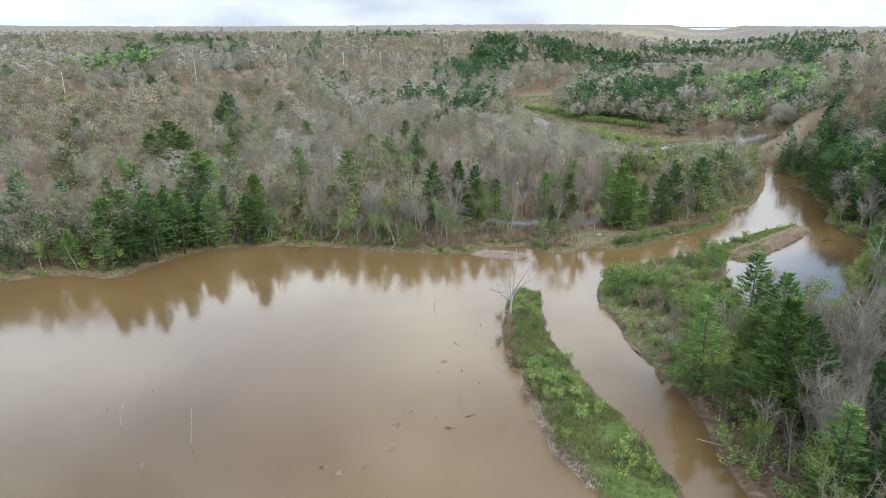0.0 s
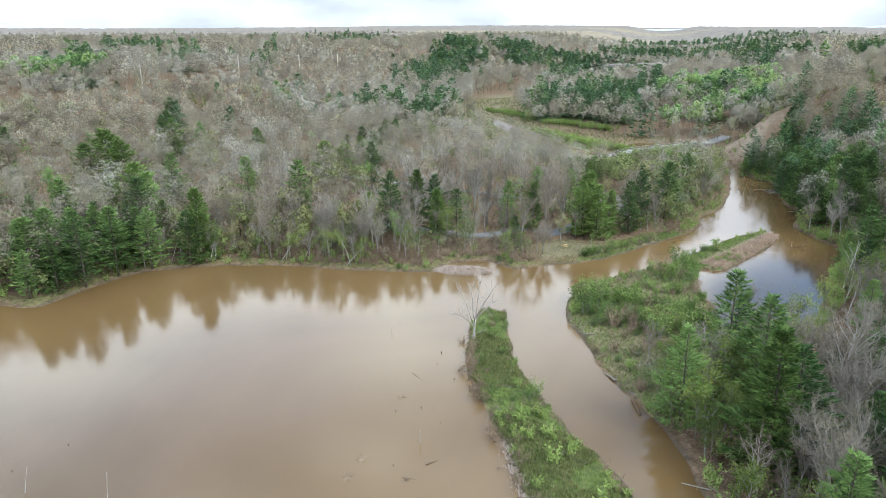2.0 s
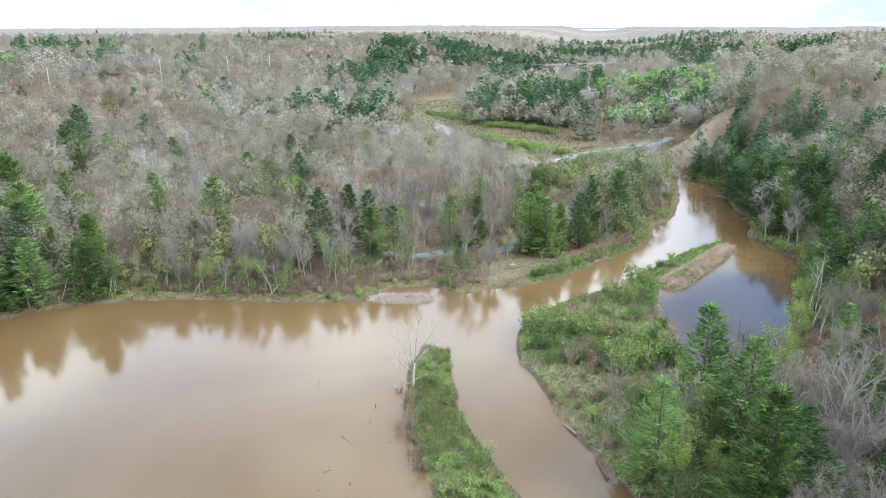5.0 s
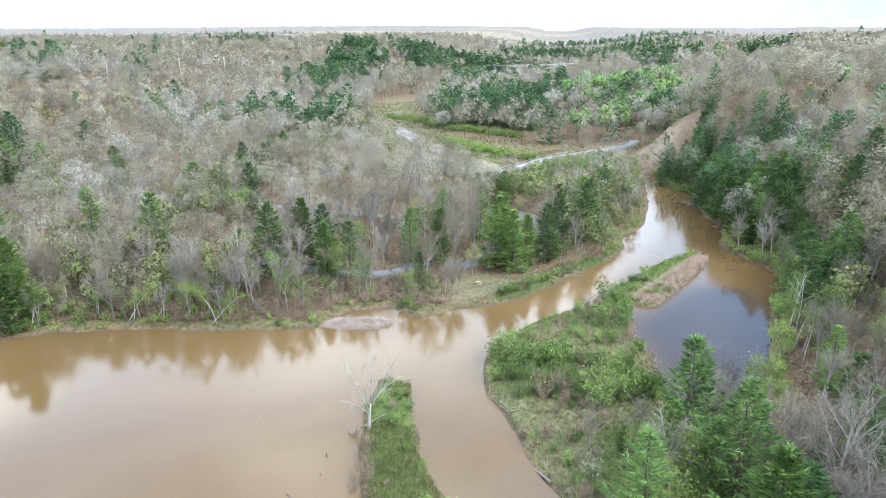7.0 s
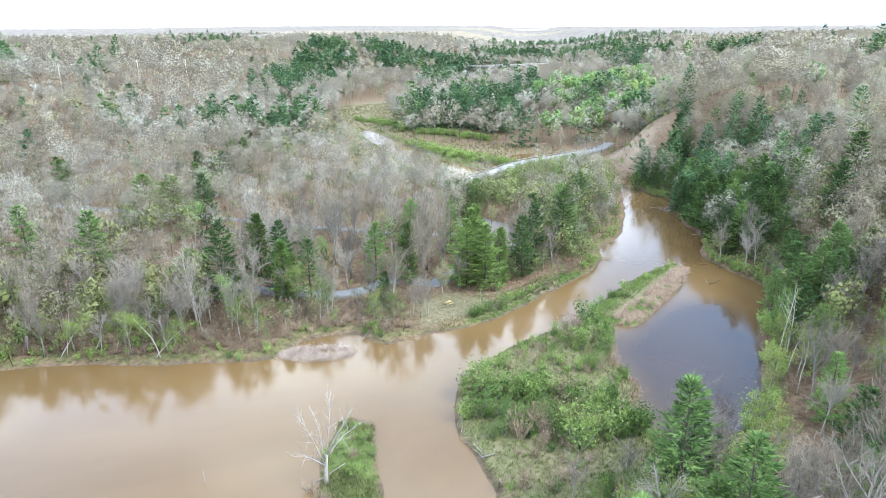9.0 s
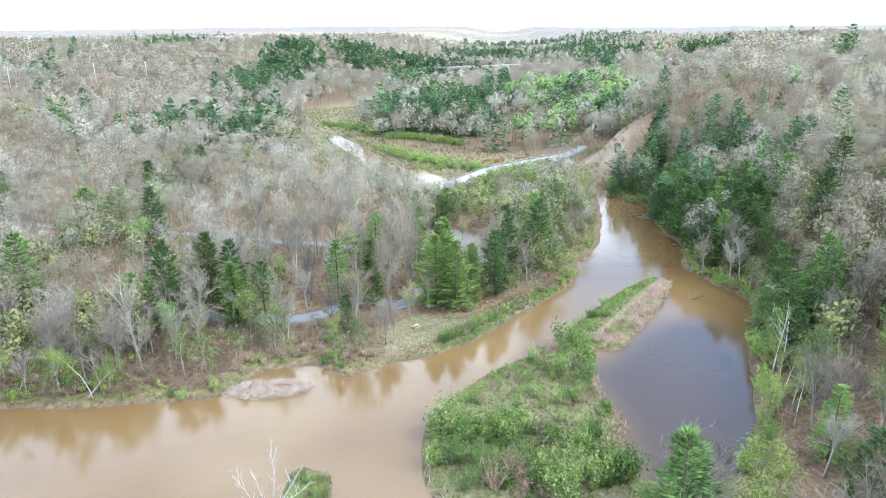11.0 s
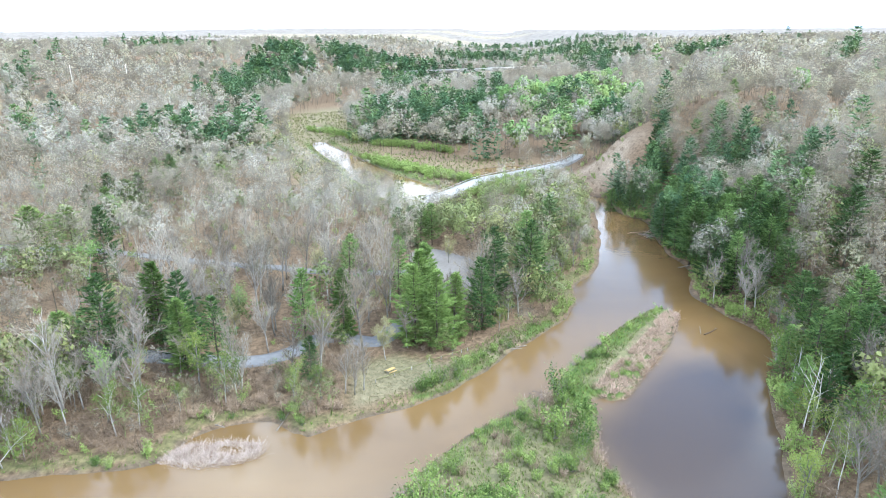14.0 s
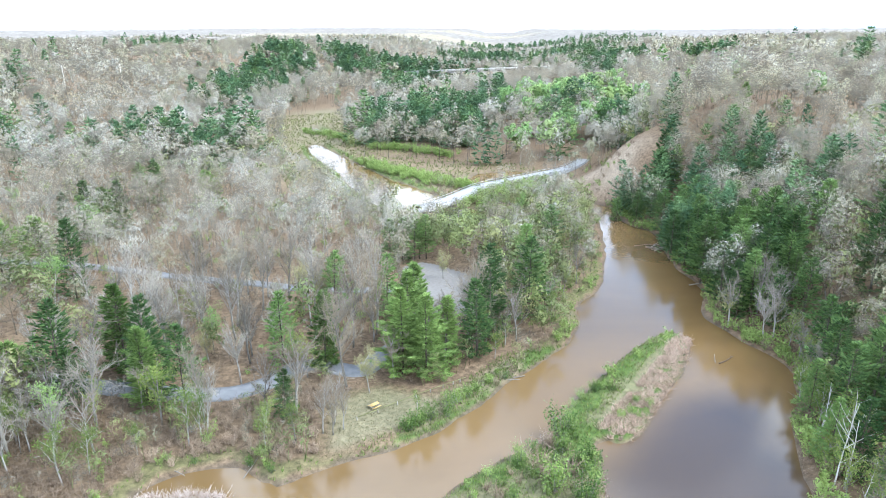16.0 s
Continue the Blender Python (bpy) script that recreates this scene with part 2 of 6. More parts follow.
# ---- materials ----
def surface(name, dark, light, scale=1.0, rough=0.9, relief=0.0, stain=0.0, vary=0.0, island=0.0, through_light=0.0, coord="Object", third=None, tones=None, porous=0.0):
    """A rough natural surface: two colours mixed by fine and broad noise, optional relief, variation from piece to piece, and leaf translucency."""
    m = bpy.data.materials.new(name)
    m.use_nodes = True
    t = m.node_tree
    bsdf = t.nodes["Principled BSDF"]
    bsdf.inputs["Roughness"].default_value = rough
    bsdf.inputs["Specular IOR Level"].default_value = 0.25 if rough < 0.6 else 0.06
    tc = t.nodes.new("ShaderNodeTexCoord")
    geo = t.nodes.new("ShaderNodeNewGeometry")
    fine = node(t, "ShaderNodeTexNoise", Scale=scale, Detail=5.0, Roughness=0.6)
    wide = node(t, "ShaderNodeTexNoise", Scale=0.035, Detail=3.0)
    t.links.new(tc.outputs[coord], fine.inputs["Vector"])
    t.links.new(geo.outputs["Position"], wide.inputs["Vector"])
    add = t.nodes.new("ShaderNodeMath")
    add.operation = "MULTIPLY_ADD"
    add.inputs[1].default_value = 0.55
    t.links.new(fine.outputs["Fac"], add.inputs[0])
    half = t.nodes.new("ShaderNodeMath")
    half.operation = "MULTIPLY"
    half.inputs[1].default_value = 0.45 + stain
    t.links.new(wide.outputs["Fac"], half.inputs[0])
    t.links.new(half.outputs[0], add.inputs[2])
    last = add.outputs[0]
    for amount, source in ((vary, "object"), (island, "island")):
        if amount:
            one = t.nodes.new("ShaderNodeMath")
            one.operation = "MULTIPLY_ADD"
            one.inputs[1].default_value = amount
            if source == "object":
                t.links.new(t.nodes.new("ShaderNodeObjectInfo").outputs["Random"], one.inputs[0])
            else:
                t.links.new(geo.outputs["Random Per Island"], one.inputs[0])
            less = t.nodes.new("ShaderNodeMath")
            less.operation = "SUBTRACT"
            less.inputs[1].default_value = amount / 2
            t.links.new(last, less.inputs[0])
            t.links.new(less.outputs[0], one.inputs[2])
            last = one.outputs[0]
    ramp = t.nodes.new("ShaderNodeValToRGB")
    ramp.color_ramp.elements[0].position, ramp.color_ramp.elements[1].position = 0.3, 0.72
    ramp.color_ramp.elements[0].color, ramp.color_ramp.elements[1].color = (*dark, 1), (*light, 1)
    t.links.new(last, ramp.inputs["Fac"])
    colour = ramp.outputs["Color"]
    if third:  # another tone in patches tens of metres wide
        stand = node(t, "ShaderNodeTexNoise", Scale=0.021, Detail=2.0)
        t.links.new(geo.outputs["Position"], stand.inputs["Vector"])
        gate = t.nodes.new("ShaderNodeMapRange")
        for key, value in (("From Min", 0.44), ("From Max", 0.6)):
            gate.inputs[key].default_value = value
        t.links.new(stand.outputs["Fac"], gate.inputs["Value"])
        tone = node(t, "ShaderNodeMixRGB", Color2=(*third, 1))
        tone.blend_type = "MULTIPLY"
        t.links.new(gate.outputs["Result"], tone.inputs["Fac"])
        t.links.new(colour, tone.inputs["Color1"])
        colour = tone.outputs["Color"]
    if tones:  # every tree of a wood has its own tone
        own = t.nodes.new("ShaderNodeAttribute")
        own.attribute_name = "tone"
        scale_of = t.nodes.new("ShaderNodeValToRGB")
        scale_of.color_ramp.elements[0].color, scale_of.color_ramp.elements[1].color = (*tones[0], 1), (*tones[-1], 1)
        for i, c in enumerate(tones[1:-1], 1):
            scale_of.color_ramp.elements.new(i / (len(tones) - 1)).color = (*c, 1)
        t.links.new(own.outputs["Fac"], scale_of.inputs["Fac"])
        tone = node(t, "ShaderNodeMixRGB", Fac=1.0)
        tone.blend_type = "MULTIPLY"
        t.links.new(colour, tone.inputs["Color1"])
        t.links.new(scale_of.outputs["Color"], tone.inputs["Color2"])
        colour = tone.outputs["Color"]
    t.links.new(colour, bsdf.inputs["Base Color"])
    if relief:
        bump = node(t, "ShaderNodeBump", Strength=0.7, Distance=relief)
        t.links.new(fine.outputs["Fac"], bump.inputs["Height"])
        t.links.new(bump.outputs["Normal"], bsdf.inputs["Normal"])
    if through_light:
        glow = t.nodes.new("ShaderNodeBsdfTranslucent")
        mix = node(t, "ShaderNodeMixShader", Fac=through_light)
        t.links.new(colour, glow.inputs["Color"])
        t.links.new(bsdf.outputs["BSDF"], mix.inputs[1])
        t.links.new(glow.outputs["BSDF"], mix.inputs[2])
        t.links.new(mix.outputs["Shader"], t.nodes["Material Output"].inputs["Surface"])
        if porous:  # a tuft of twigs too fine to tell apart lets part of the view through
            gap = t.nodes.new("ShaderNodeBsdfTransparent")
            sieve = node(t, "ShaderNodeMixShader", Fac=porous)
            t.links.new(mix.outputs["Shader"], sieve.inputs[1])
            t.links.new(gap.outputs["BSDF"], sieve.inputs[2])
            t.links.new(sieve.outputs["Shader"], t.nodes["Material Output"].inputs["Surface"])
    return m


M_BARK = surface("grey_bark", (0.14, 0.13, 0.115), (0.36, 0.34, 0.31), 3.0, relief=0.03, vary=0.35)
M_PINE_BARK = surface("dark_pine_bark", (0.045, 0.038, 0.031), (0.13, 0.108, 0.09), 3.0, relief=0.03, vary=0.3)
M_PALE_BARK = surface("pale_bark", (0.24, 0.23, 0.205), (0.5, 0.48, 0.44), 2.0, relief=0.01)
M_DEADWOOD = surface("bleached_deadwood", (0.17, 0.155, 0.135), (0.4, 0.37, 0.33), 2.5, relief=0.02, vary=0.2)
M_LOG = surface("grey_driftwood", (0.11, 0.098, 0.08), (0.30, 0.27, 0.23), 2.5, relief=0.02, vary=0.3)
M_WET_WOOD = surface("wet_dark_wood", (0.05, 0.035, 0.025), (0.16, 0.115, 0.08), 2.0, rough=0.6, relief=0.02)
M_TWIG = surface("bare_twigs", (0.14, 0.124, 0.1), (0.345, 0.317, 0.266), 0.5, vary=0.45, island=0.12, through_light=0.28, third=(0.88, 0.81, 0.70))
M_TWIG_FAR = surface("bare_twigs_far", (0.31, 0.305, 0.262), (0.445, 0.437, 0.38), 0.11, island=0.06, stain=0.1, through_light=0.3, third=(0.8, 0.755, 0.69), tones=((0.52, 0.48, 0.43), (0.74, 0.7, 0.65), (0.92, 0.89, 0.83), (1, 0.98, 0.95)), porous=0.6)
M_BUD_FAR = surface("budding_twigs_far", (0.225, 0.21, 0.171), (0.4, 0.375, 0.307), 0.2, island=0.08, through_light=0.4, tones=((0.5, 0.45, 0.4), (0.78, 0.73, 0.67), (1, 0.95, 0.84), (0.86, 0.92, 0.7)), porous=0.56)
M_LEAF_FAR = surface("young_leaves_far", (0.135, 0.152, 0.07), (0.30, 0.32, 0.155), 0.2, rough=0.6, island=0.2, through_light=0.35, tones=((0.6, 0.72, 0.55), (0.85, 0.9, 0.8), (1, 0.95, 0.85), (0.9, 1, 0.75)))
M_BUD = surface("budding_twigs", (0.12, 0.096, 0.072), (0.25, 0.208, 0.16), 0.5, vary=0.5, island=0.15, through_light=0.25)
M_NEEDLE = surface("pine_needles", (0.034, 0.068, 0.022), (0.165, 0.25, 0.075), 0.6, rough=0.7, vary=0.45, island=0.35, through_light=0.15)
M_FRESH_NEEDLE = surface("fresh_pine_needles", (0.05, 0.09, 0.022), (0.21, 0.295, 0.085), 0.6, rough=0.7, vary=0.3, island=0.35, through_light=0.18)
# paler and bluer than M_NEEDLE: some distance haze is put into the colour
M_NEEDLE_FAR = surface("pine_needles_far_hazed", (0.056, 0.1, 0.052), (0.17, 0.25, 0.12), 0.12, rough=0.7, island=0.25, through_light=0.2, tones=((0.5, 0.62, 0.6), (0.8, 0.88, 0.88), (1, 1, 0.95), (0.95, 1, 0.7)))
M_LEAF = surface("young_leaves", (0.062, 0.098, 0.022), (0.235, 0.285, 0.075), 0.5, rough=0.6, vary=0.4, island=0.3, through_light=0.25)
M_LIME = surface("lime_leaves", (0.13, 0.215, 0.06), (0.27, 0.38, 0.13), 0.5, rough=0.6, vary=0.3, island=0.3, through_light=0.35)
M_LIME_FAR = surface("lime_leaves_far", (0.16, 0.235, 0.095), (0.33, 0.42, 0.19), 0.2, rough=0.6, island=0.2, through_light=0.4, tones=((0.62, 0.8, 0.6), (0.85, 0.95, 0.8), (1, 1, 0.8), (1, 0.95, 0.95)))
M_CATKIN = surface("yellow_catkins", (0.20, 0.19, 0.09), (0.40, 0.375, 0.19), 0.6, island=0.3, vary=0.3, through_light=0.3)
M_SHRUB = surface("shrub_leaves", (0.066, 0.112, 0.028), (0.26, 0.335, 0.1), 0.6, rough=0.65, vary=0.45, island=0.35, through_light=0.3)
M_TURF = surface("dry_short_grass", (0.11, 0.103, 0.05), (0.225, 0.2, 0.112), 0.25, rough=0.8, island=0.4, through_light=0.2)
M_DRY = surface("dry_brush", (0.155, 0.115, 0.08), (0.34, 0.262, 0.187), 0.6, vary=0.5, island=0.35)
M_GRASS = surface("grass_blades", (0.066, 0.115, 0.024), (0.22, 0.3, 0.075), 0.25, rough=0.7, island=0.4, stain=0.1, through_light=0.3)
M_SEDGE = surface("sedge_blades", (0.1, 0.115, 0.045), (0.25, 0.25, 0.11), 0.25, rough=0.8, island=0.45, through_light=0.25)
M_REED = surface("dead_reeds", (0.27, 0.215, 0.18), (0.62, 0.53, 0.46), 0.5, rough=0.85, island=0.5, through_light=0.2)
M_RUSSET = surface("russet_reeds", (0.25, 0.18, 0.13), (0.54, 0.415, 0.32), 0.5, rough=0.85, island=0.5, through_light=0.2)
M_ASPHALT = surface("worn_asphalt", (0.12, 0.12, 0.12), (0.22, 0.22, 0.22), 0.8, rough=0.85, relief=0.004)
M_GRAVEL = surface("pale_gravel", (0.13, 0.118, 0.105), (0.215, 0.198, 0.178), 1.4, rough=0.95, relief=0.02)
M_CONCRETE = surface("pale_concrete", (0.19, 0.185, 0.175), (0.32, 0.312, 0.295), 0.6, rough=0.85, relief=0.01)
M_STEEL = surface("galvanised_steel", (0.25, 0.26, 0.26), (0.42, 0.43, 0.43), 1.0, rough=0.45)
M_POLE = surface("weathered_pole_wood", (0.2, 0.19, 0.17), (0.38, 0.36, 0.33), 1.0)
M_TABLE = surface("varnished_pine_boards", (0.30, 0.20, 0.07), (0.52, 0.38, 0.15), 3.0, rough=0.55)


def ground_material():
    m = bpy.data.materials.new("forest_ground")
    m.use_nodes = True
    t = m.node_tree
    bsdf = t.nodes["Principled BSDF"]
    bsdf.inputs["Roughness"].default_value = 0.95
    bsdf.inputs["Specular IOR Level"].default_value = 0.05
    geo = t.nodes.new("ShaderNodeNewGeometry")
    fine = node(t, "ShaderNodeTexNoise", Scale=1.1, Detail=7.0, Roughness=0.65)
    wide = node(t, "ShaderNodeTexNoise", Scale=0.09, Detail=4.0)
    for n in (fine, wide):
        t.links.new(geo.outputs["Position"], n.inputs["Vector"])

    def two(a, b):
        r = t.nodes.new("ShaderNodeValToRGB")
        r.color_ramp.elements[0].position, r.color_ramp.elements[1].position = 0.32, 0.68
        r.color_ramp.elements[0].color, r.color_ramp.elements[1].color = (*a, 1), (*b, 1)
        t.links.new(fine.outputs["Fac"], r.inputs["Fac"])
        return r.outputs["Color"]

    colour = two((0.072, 0.05, 0.031), (0.21, 0.15, 0.095))
    for layer, a, b in (("straw", (0.115, 0.1, 0.06), (0.22, 0.188, 0.118)), ("turf", (0.04, 0.065, 0.018), (0.105, 0.14, 0.04)),
                        ("sand", (0.19, 0.15, 0.105), (0.37, 0.3, 0.22)), ("mud", (0.06, 0.045, 0.03), (0.13, 0.10, 0.07))):
        at = t.nodes.new("ShaderNodeAttribute")
        at.attribute_name = layer
        mask = t.nodes.new("ShaderNodeMath")
        mask.operation = "MULTIPLY_ADD"
        mask.inputs[1].default_value = 1.6
        t.links.new(at.outputs["Fac"], mask.inputs[0])
        shift = t.nodes.new("ShaderNodeMath")
        shift.operation = "MULTIPLY_ADD"
        shift.inputs[1].default_value, shift.inputs[2].default_value = 1.2, -0.9
        t.links.new(wide.outputs["Fac"], shift.inputs[0])
        t.links.new(shift.outputs[0], mask.inputs[2])
        mask.use_clamp = True
        gate = t.nodes.new("ShaderNodeMath")
        gate.operation = "MULTIPLY"
        gate.use_clamp = True
        t.links.new(mask.outputs[0], gate.inputs[0])
        t.links.new(at.outputs["Fac"], gate.inputs[1])
        mix = t.nodes.new("ShaderNodeMixRGB")
        t.links.new(gate.outputs[0], mix.inputs["Fac"])
        t.links.new(colour, mix.inputs["Color1"])
        t.links.new(two(a, b), mix.inputs["Color2"])
        colour = mix.outputs["Color"]
    t.links.new(colour, bsdf.inputs["Base Color"])
    bump = node(t, "ShaderNodeBump", Strength=0.8, Distance=0.25)
    t.links.new(fine.outputs["Fac"], bump.inputs["Height"])
    t.links.new(bump.outputs["Normal"], bsdf.inputs["Normal"])
    return m


def water_material():
    m = bpy.data.materials.new("silty_water")
    m.use_nodes = True
    t = m.node_tree
    bsdf = t.nodes["Principled BSDF"]
    bsdf.inputs["Roughness"].default_value = 0.1
    bsdf.inputs["IOR"].default_value = 1.333
    bsdf.inputs["Specular IOR Level"].default_value = 0.7
    geo = t.nodes.new("ShaderNodeNewGeometry")
    silt = node(t, "ShaderNodeTexNoise", Scale=0.02, Detail=5.0, Roughness=0.55)
    silt.inputs["Distortion"].default_value = 0.8
    t.links.new(geo.outputs["Position"], silt.inputs["Vector"])
    r = t.nodes.new("ShaderNodeValToRGB")
    r.color_ramp.elements[0].position, r.color_ramp.elements[1].position = 0.3, 0.7
    r.color_ramp.elements[0].color, r.color_ramp.elements[1].color = (0.1, 0.062, 0.024, 1), (0.138, 0.087, 0.036, 1)
    t.links.new(silt.outputs["Fac"], r.inputs["Fac"])
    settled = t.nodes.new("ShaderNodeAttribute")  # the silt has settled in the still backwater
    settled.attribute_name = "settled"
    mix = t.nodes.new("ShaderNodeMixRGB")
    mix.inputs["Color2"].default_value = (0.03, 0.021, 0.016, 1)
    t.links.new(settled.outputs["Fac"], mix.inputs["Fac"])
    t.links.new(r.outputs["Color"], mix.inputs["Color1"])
    t.links.new(mix.outputs["Color"], bsdf.inputs["Base Color"])
    small = node(t, "ShaderNodeTexNoise", Scale=0.9, Detail=3.0)
    broad = node(t, "ShaderNodeTexNoise", Scale=0.12, Detail=3.0)
    for n in (small, broad):
        t.links.new(geo.outputs["Position"], n.inputs["Vector"])
    bump = node(t, "ShaderNodeBump", Strength=0.4, Distance=0.02)
    swell = node(t, "ShaderNodeBump", Strength=0.15, Distance=0.06)
    t.links.new(small.outputs["Fac"], bump.inputs["Height"])
    t.links.new(broad.outputs["Fac"], swell.inputs["Height"])
    t.links.new(swell.outputs["Normal"], bump.inputs["Normal"])
    t.links.new(bump.outputs["Normal"], bsdf.inputs["Normal"])
    return m


M_GROUND, M_WATER = ground_material(), water_material()
# the last, yellowish tone is sunlight painted on patches of the far roof
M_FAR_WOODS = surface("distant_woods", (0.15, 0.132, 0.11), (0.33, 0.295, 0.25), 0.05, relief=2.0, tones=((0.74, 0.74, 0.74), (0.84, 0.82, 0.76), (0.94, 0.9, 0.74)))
# cream twigs: distant sunlight put into the colour, also used for pale stands
M_PALE_SUNLIT_FAR = surface("pale_sunlit_twigs_far", (0.27, 0.25, 0.18), (0.4, 0.37, 0.275), 0.15, island=0.1, through_light=0.3, tones=((0.8, 0.8, 0.75), (1, 1, 1)), porous=0.3)
# aerial haze is painted into this pale blue; no haze stands in the air
M_HAZY = surface("haze_tinted_hills", (0.34, 0.39, 0.47), (0.44, 0.49, 0.56), 0.004, rough=1.0)


# ---- mesh helpers ----
def mesh(name, verts, faces, material, smooth=False):
    """A mesh from arrays of corners and triangles or quads."""
    me = bpy.data.meshes.new(name)
    v, fc = np.asarray(verts, np.float32), np.asarray(faces, np.int32)
    k = fc.shape[1]
    me.vertices.add(len(v))
    me.vertices.foreach_set("co", v.ravel())
    me.loops.add(fc.size)
    me.loops.foreach_set("vertex_index", fc.ravel())
    me.polygons.add(len(fc))
    me.polygons.foreach_set("loop_start", np.arange(0, fc.size, k, dtype=np.int32))
    if smooth:
        me.polygons.foreach_set("use_smooth", np.ones(len(fc), bool))
    me.materials.append(material)
    me.update(calc_edges=True)
    return me


class Shape:
    """Gathers corners and triangles of one mesh."""

    def __init__(self):
        self.v, self.f, self.n = [], [], 0

    def add(self, verts, faces):
        self.v.append(np.asarray(verts, float).reshape(-1, 3))
        self.f.append(np.asarray(faces, int).reshape(-1, 3) + self.n)
        self.n += len(self.v[-1])
        return self

    def tube(self, points, radii, sides=5, cap=True):
        p = np.asarray(points, float)
        d = np.gradient(p, axis=0)
        d /= np.linalg.norm(d, axis=1)[:, None] + 1e-9
        ref = np.array([0.0, 0, 1]) if abs(d[0][2]) < 0.8 else np.array([1.0, 0, 0])
        s = np.cross(d, ref)
        s /= np.linalg.norm(s, axis=1)[:, None] + 1e-9
        u = np.cross(s, d)
        a = np.arange(sides) * 2 * np.pi / sides
        rings = p[:, None] + np.asarray(radii, float)[:, None, None] * (np.cos(a)[None, :, None] * s[:, None] + np.sin(a)[None, :, None] * u[:, None])
        faces = []
        for i in range(len(p) - 1):
            for j in range(sides):
                q = (j + 1) % sides
                faces += [(i * sides + j, i * sides + q, (i + 1) * sides + q), (i * sides + j, (i + 1) * sides + q, (i + 1) * sides + j)]
        verts = rings.reshape(-1, 3)
        if cap:
            for end, base in ((0, 0), (1, (len(p) - 1) * sides)):
                faces += [(base, base + j + 1, base + j) if end == 0 else (base, base + j, base + j + 1) for j in range(1, sides - 1)]
        return self.add(verts, faces)

    def box(self, centre, size, turn=None):
        c = np.array([(x, y, z) for x in (-0.5, 0.5) for y in (-0.5, 0.5) for z in (-0.5, 0.5)]) * np.array(size)
        if turn is not None:
            c = c @ np.array(turn.to_3x3()).T
        return self.add(c + np.array(centre), [(0, 1, 3), (0, 3, 2), (4, 6, 7), (4, 7, 5), (0, 4, 5), (0, 5, 1), (2, 3, 7), (2, 7, 6), (0, 2, 6), (0, 6, 4), (1, 5, 7), (1, 7, 3)])

    def slivers(self, base, tip, width, rng):
        """Thin triangles from base to tip, for twigs and blades."""
        base, tip = np.asarray(base, float), np.asarray(tip, float)
        n = len(base)
        side = np.cross(tip - base, rng.normal(size=(n, 3)))
        side *= (np.broadcast_to(width, (n,)) / 2 / (np.linalg.norm(side, axis=1) + 1e-9))[:, None]
        v = np.stack([base - side, base + side, tip], 1).reshape(-1, 3)
        return self.add(v, np.arange(3 * n).reshape(-1, 3))

    def leaves(self, at, size, rng, flat=0.0):
        """Leaf-like triangles, turned at random."""
        at = np.asarray(at, float)
        n = len(at)
        size = np.broadcast_to(size, (n,))[:, None]
        d = rng.normal(size=(n, 3))
        d[:, 2] *= 1 - flat
        d /= np.linalg.norm(d, axis=1)[:, None]
        s = np.cross(d, rng.normal(size=(n, 3)) * (1 - flat) + np.array([0, 0, 1.0]))
        s /= np.linalg.norm(s, axis=1)[:, None] + 1e-9
        v = np.stack([at - d * size * 0.55 + s * size * 0.36, at - d * size * 0.55 - s * size * 0.36, at + d * size * 0.75], 1).reshape(-1, 3)
        return self.add(v, np.arange(3 * n).reshape(-1, 3))

    def arrays(self):
        return np.concatenate(self.v), np.concatenate(self.f)

    def data(self, name, material, smooth=False):
        return mesh(name, *self.arrays(), material, smooth)


def part(name, data, parent, label=""):
    ob = new(name, data)
    ob.parent = parent
    return tagged(ob, label)


def set_down(x, y, turn=0.0, size=1.0, sink=0.05, tilt=0.0, z=None):
    """A pose on the ground."""
    base = float(height(x, y)[0]) - sink if z is None else z
    return pose(x, y, base, tilt, 0, turn) @ Matrix.Diagonal((size, size, size, 1))


# ---- ground, water, distance ----
def axis(low, a, b, high, fine, grow):
    mid = list(np.arange(a, b + fine / 2, fine))
    s, v = fine, b
    while v < high:
        s *= grow
        v += s
        mid.append(min(v, high))
    s, v = fine, a
    while v > low:
        s *= grow
        v -= s
        mid.insert(0, max(v, low))
    return np.array(mid)


def grid(xs, ys):
    gx, gy = np.meshgrid(xs, ys)
    i = np.arange(len(xs) * len(ys)).reshape(len(ys), len(xs))
    return gx.ravel(), gy.ravel(), np.stack([i[:-1, :-1], i[:-1, 1:], i[1:, 1:], i[1:, :-1]], -1).reshape(-1, 4)


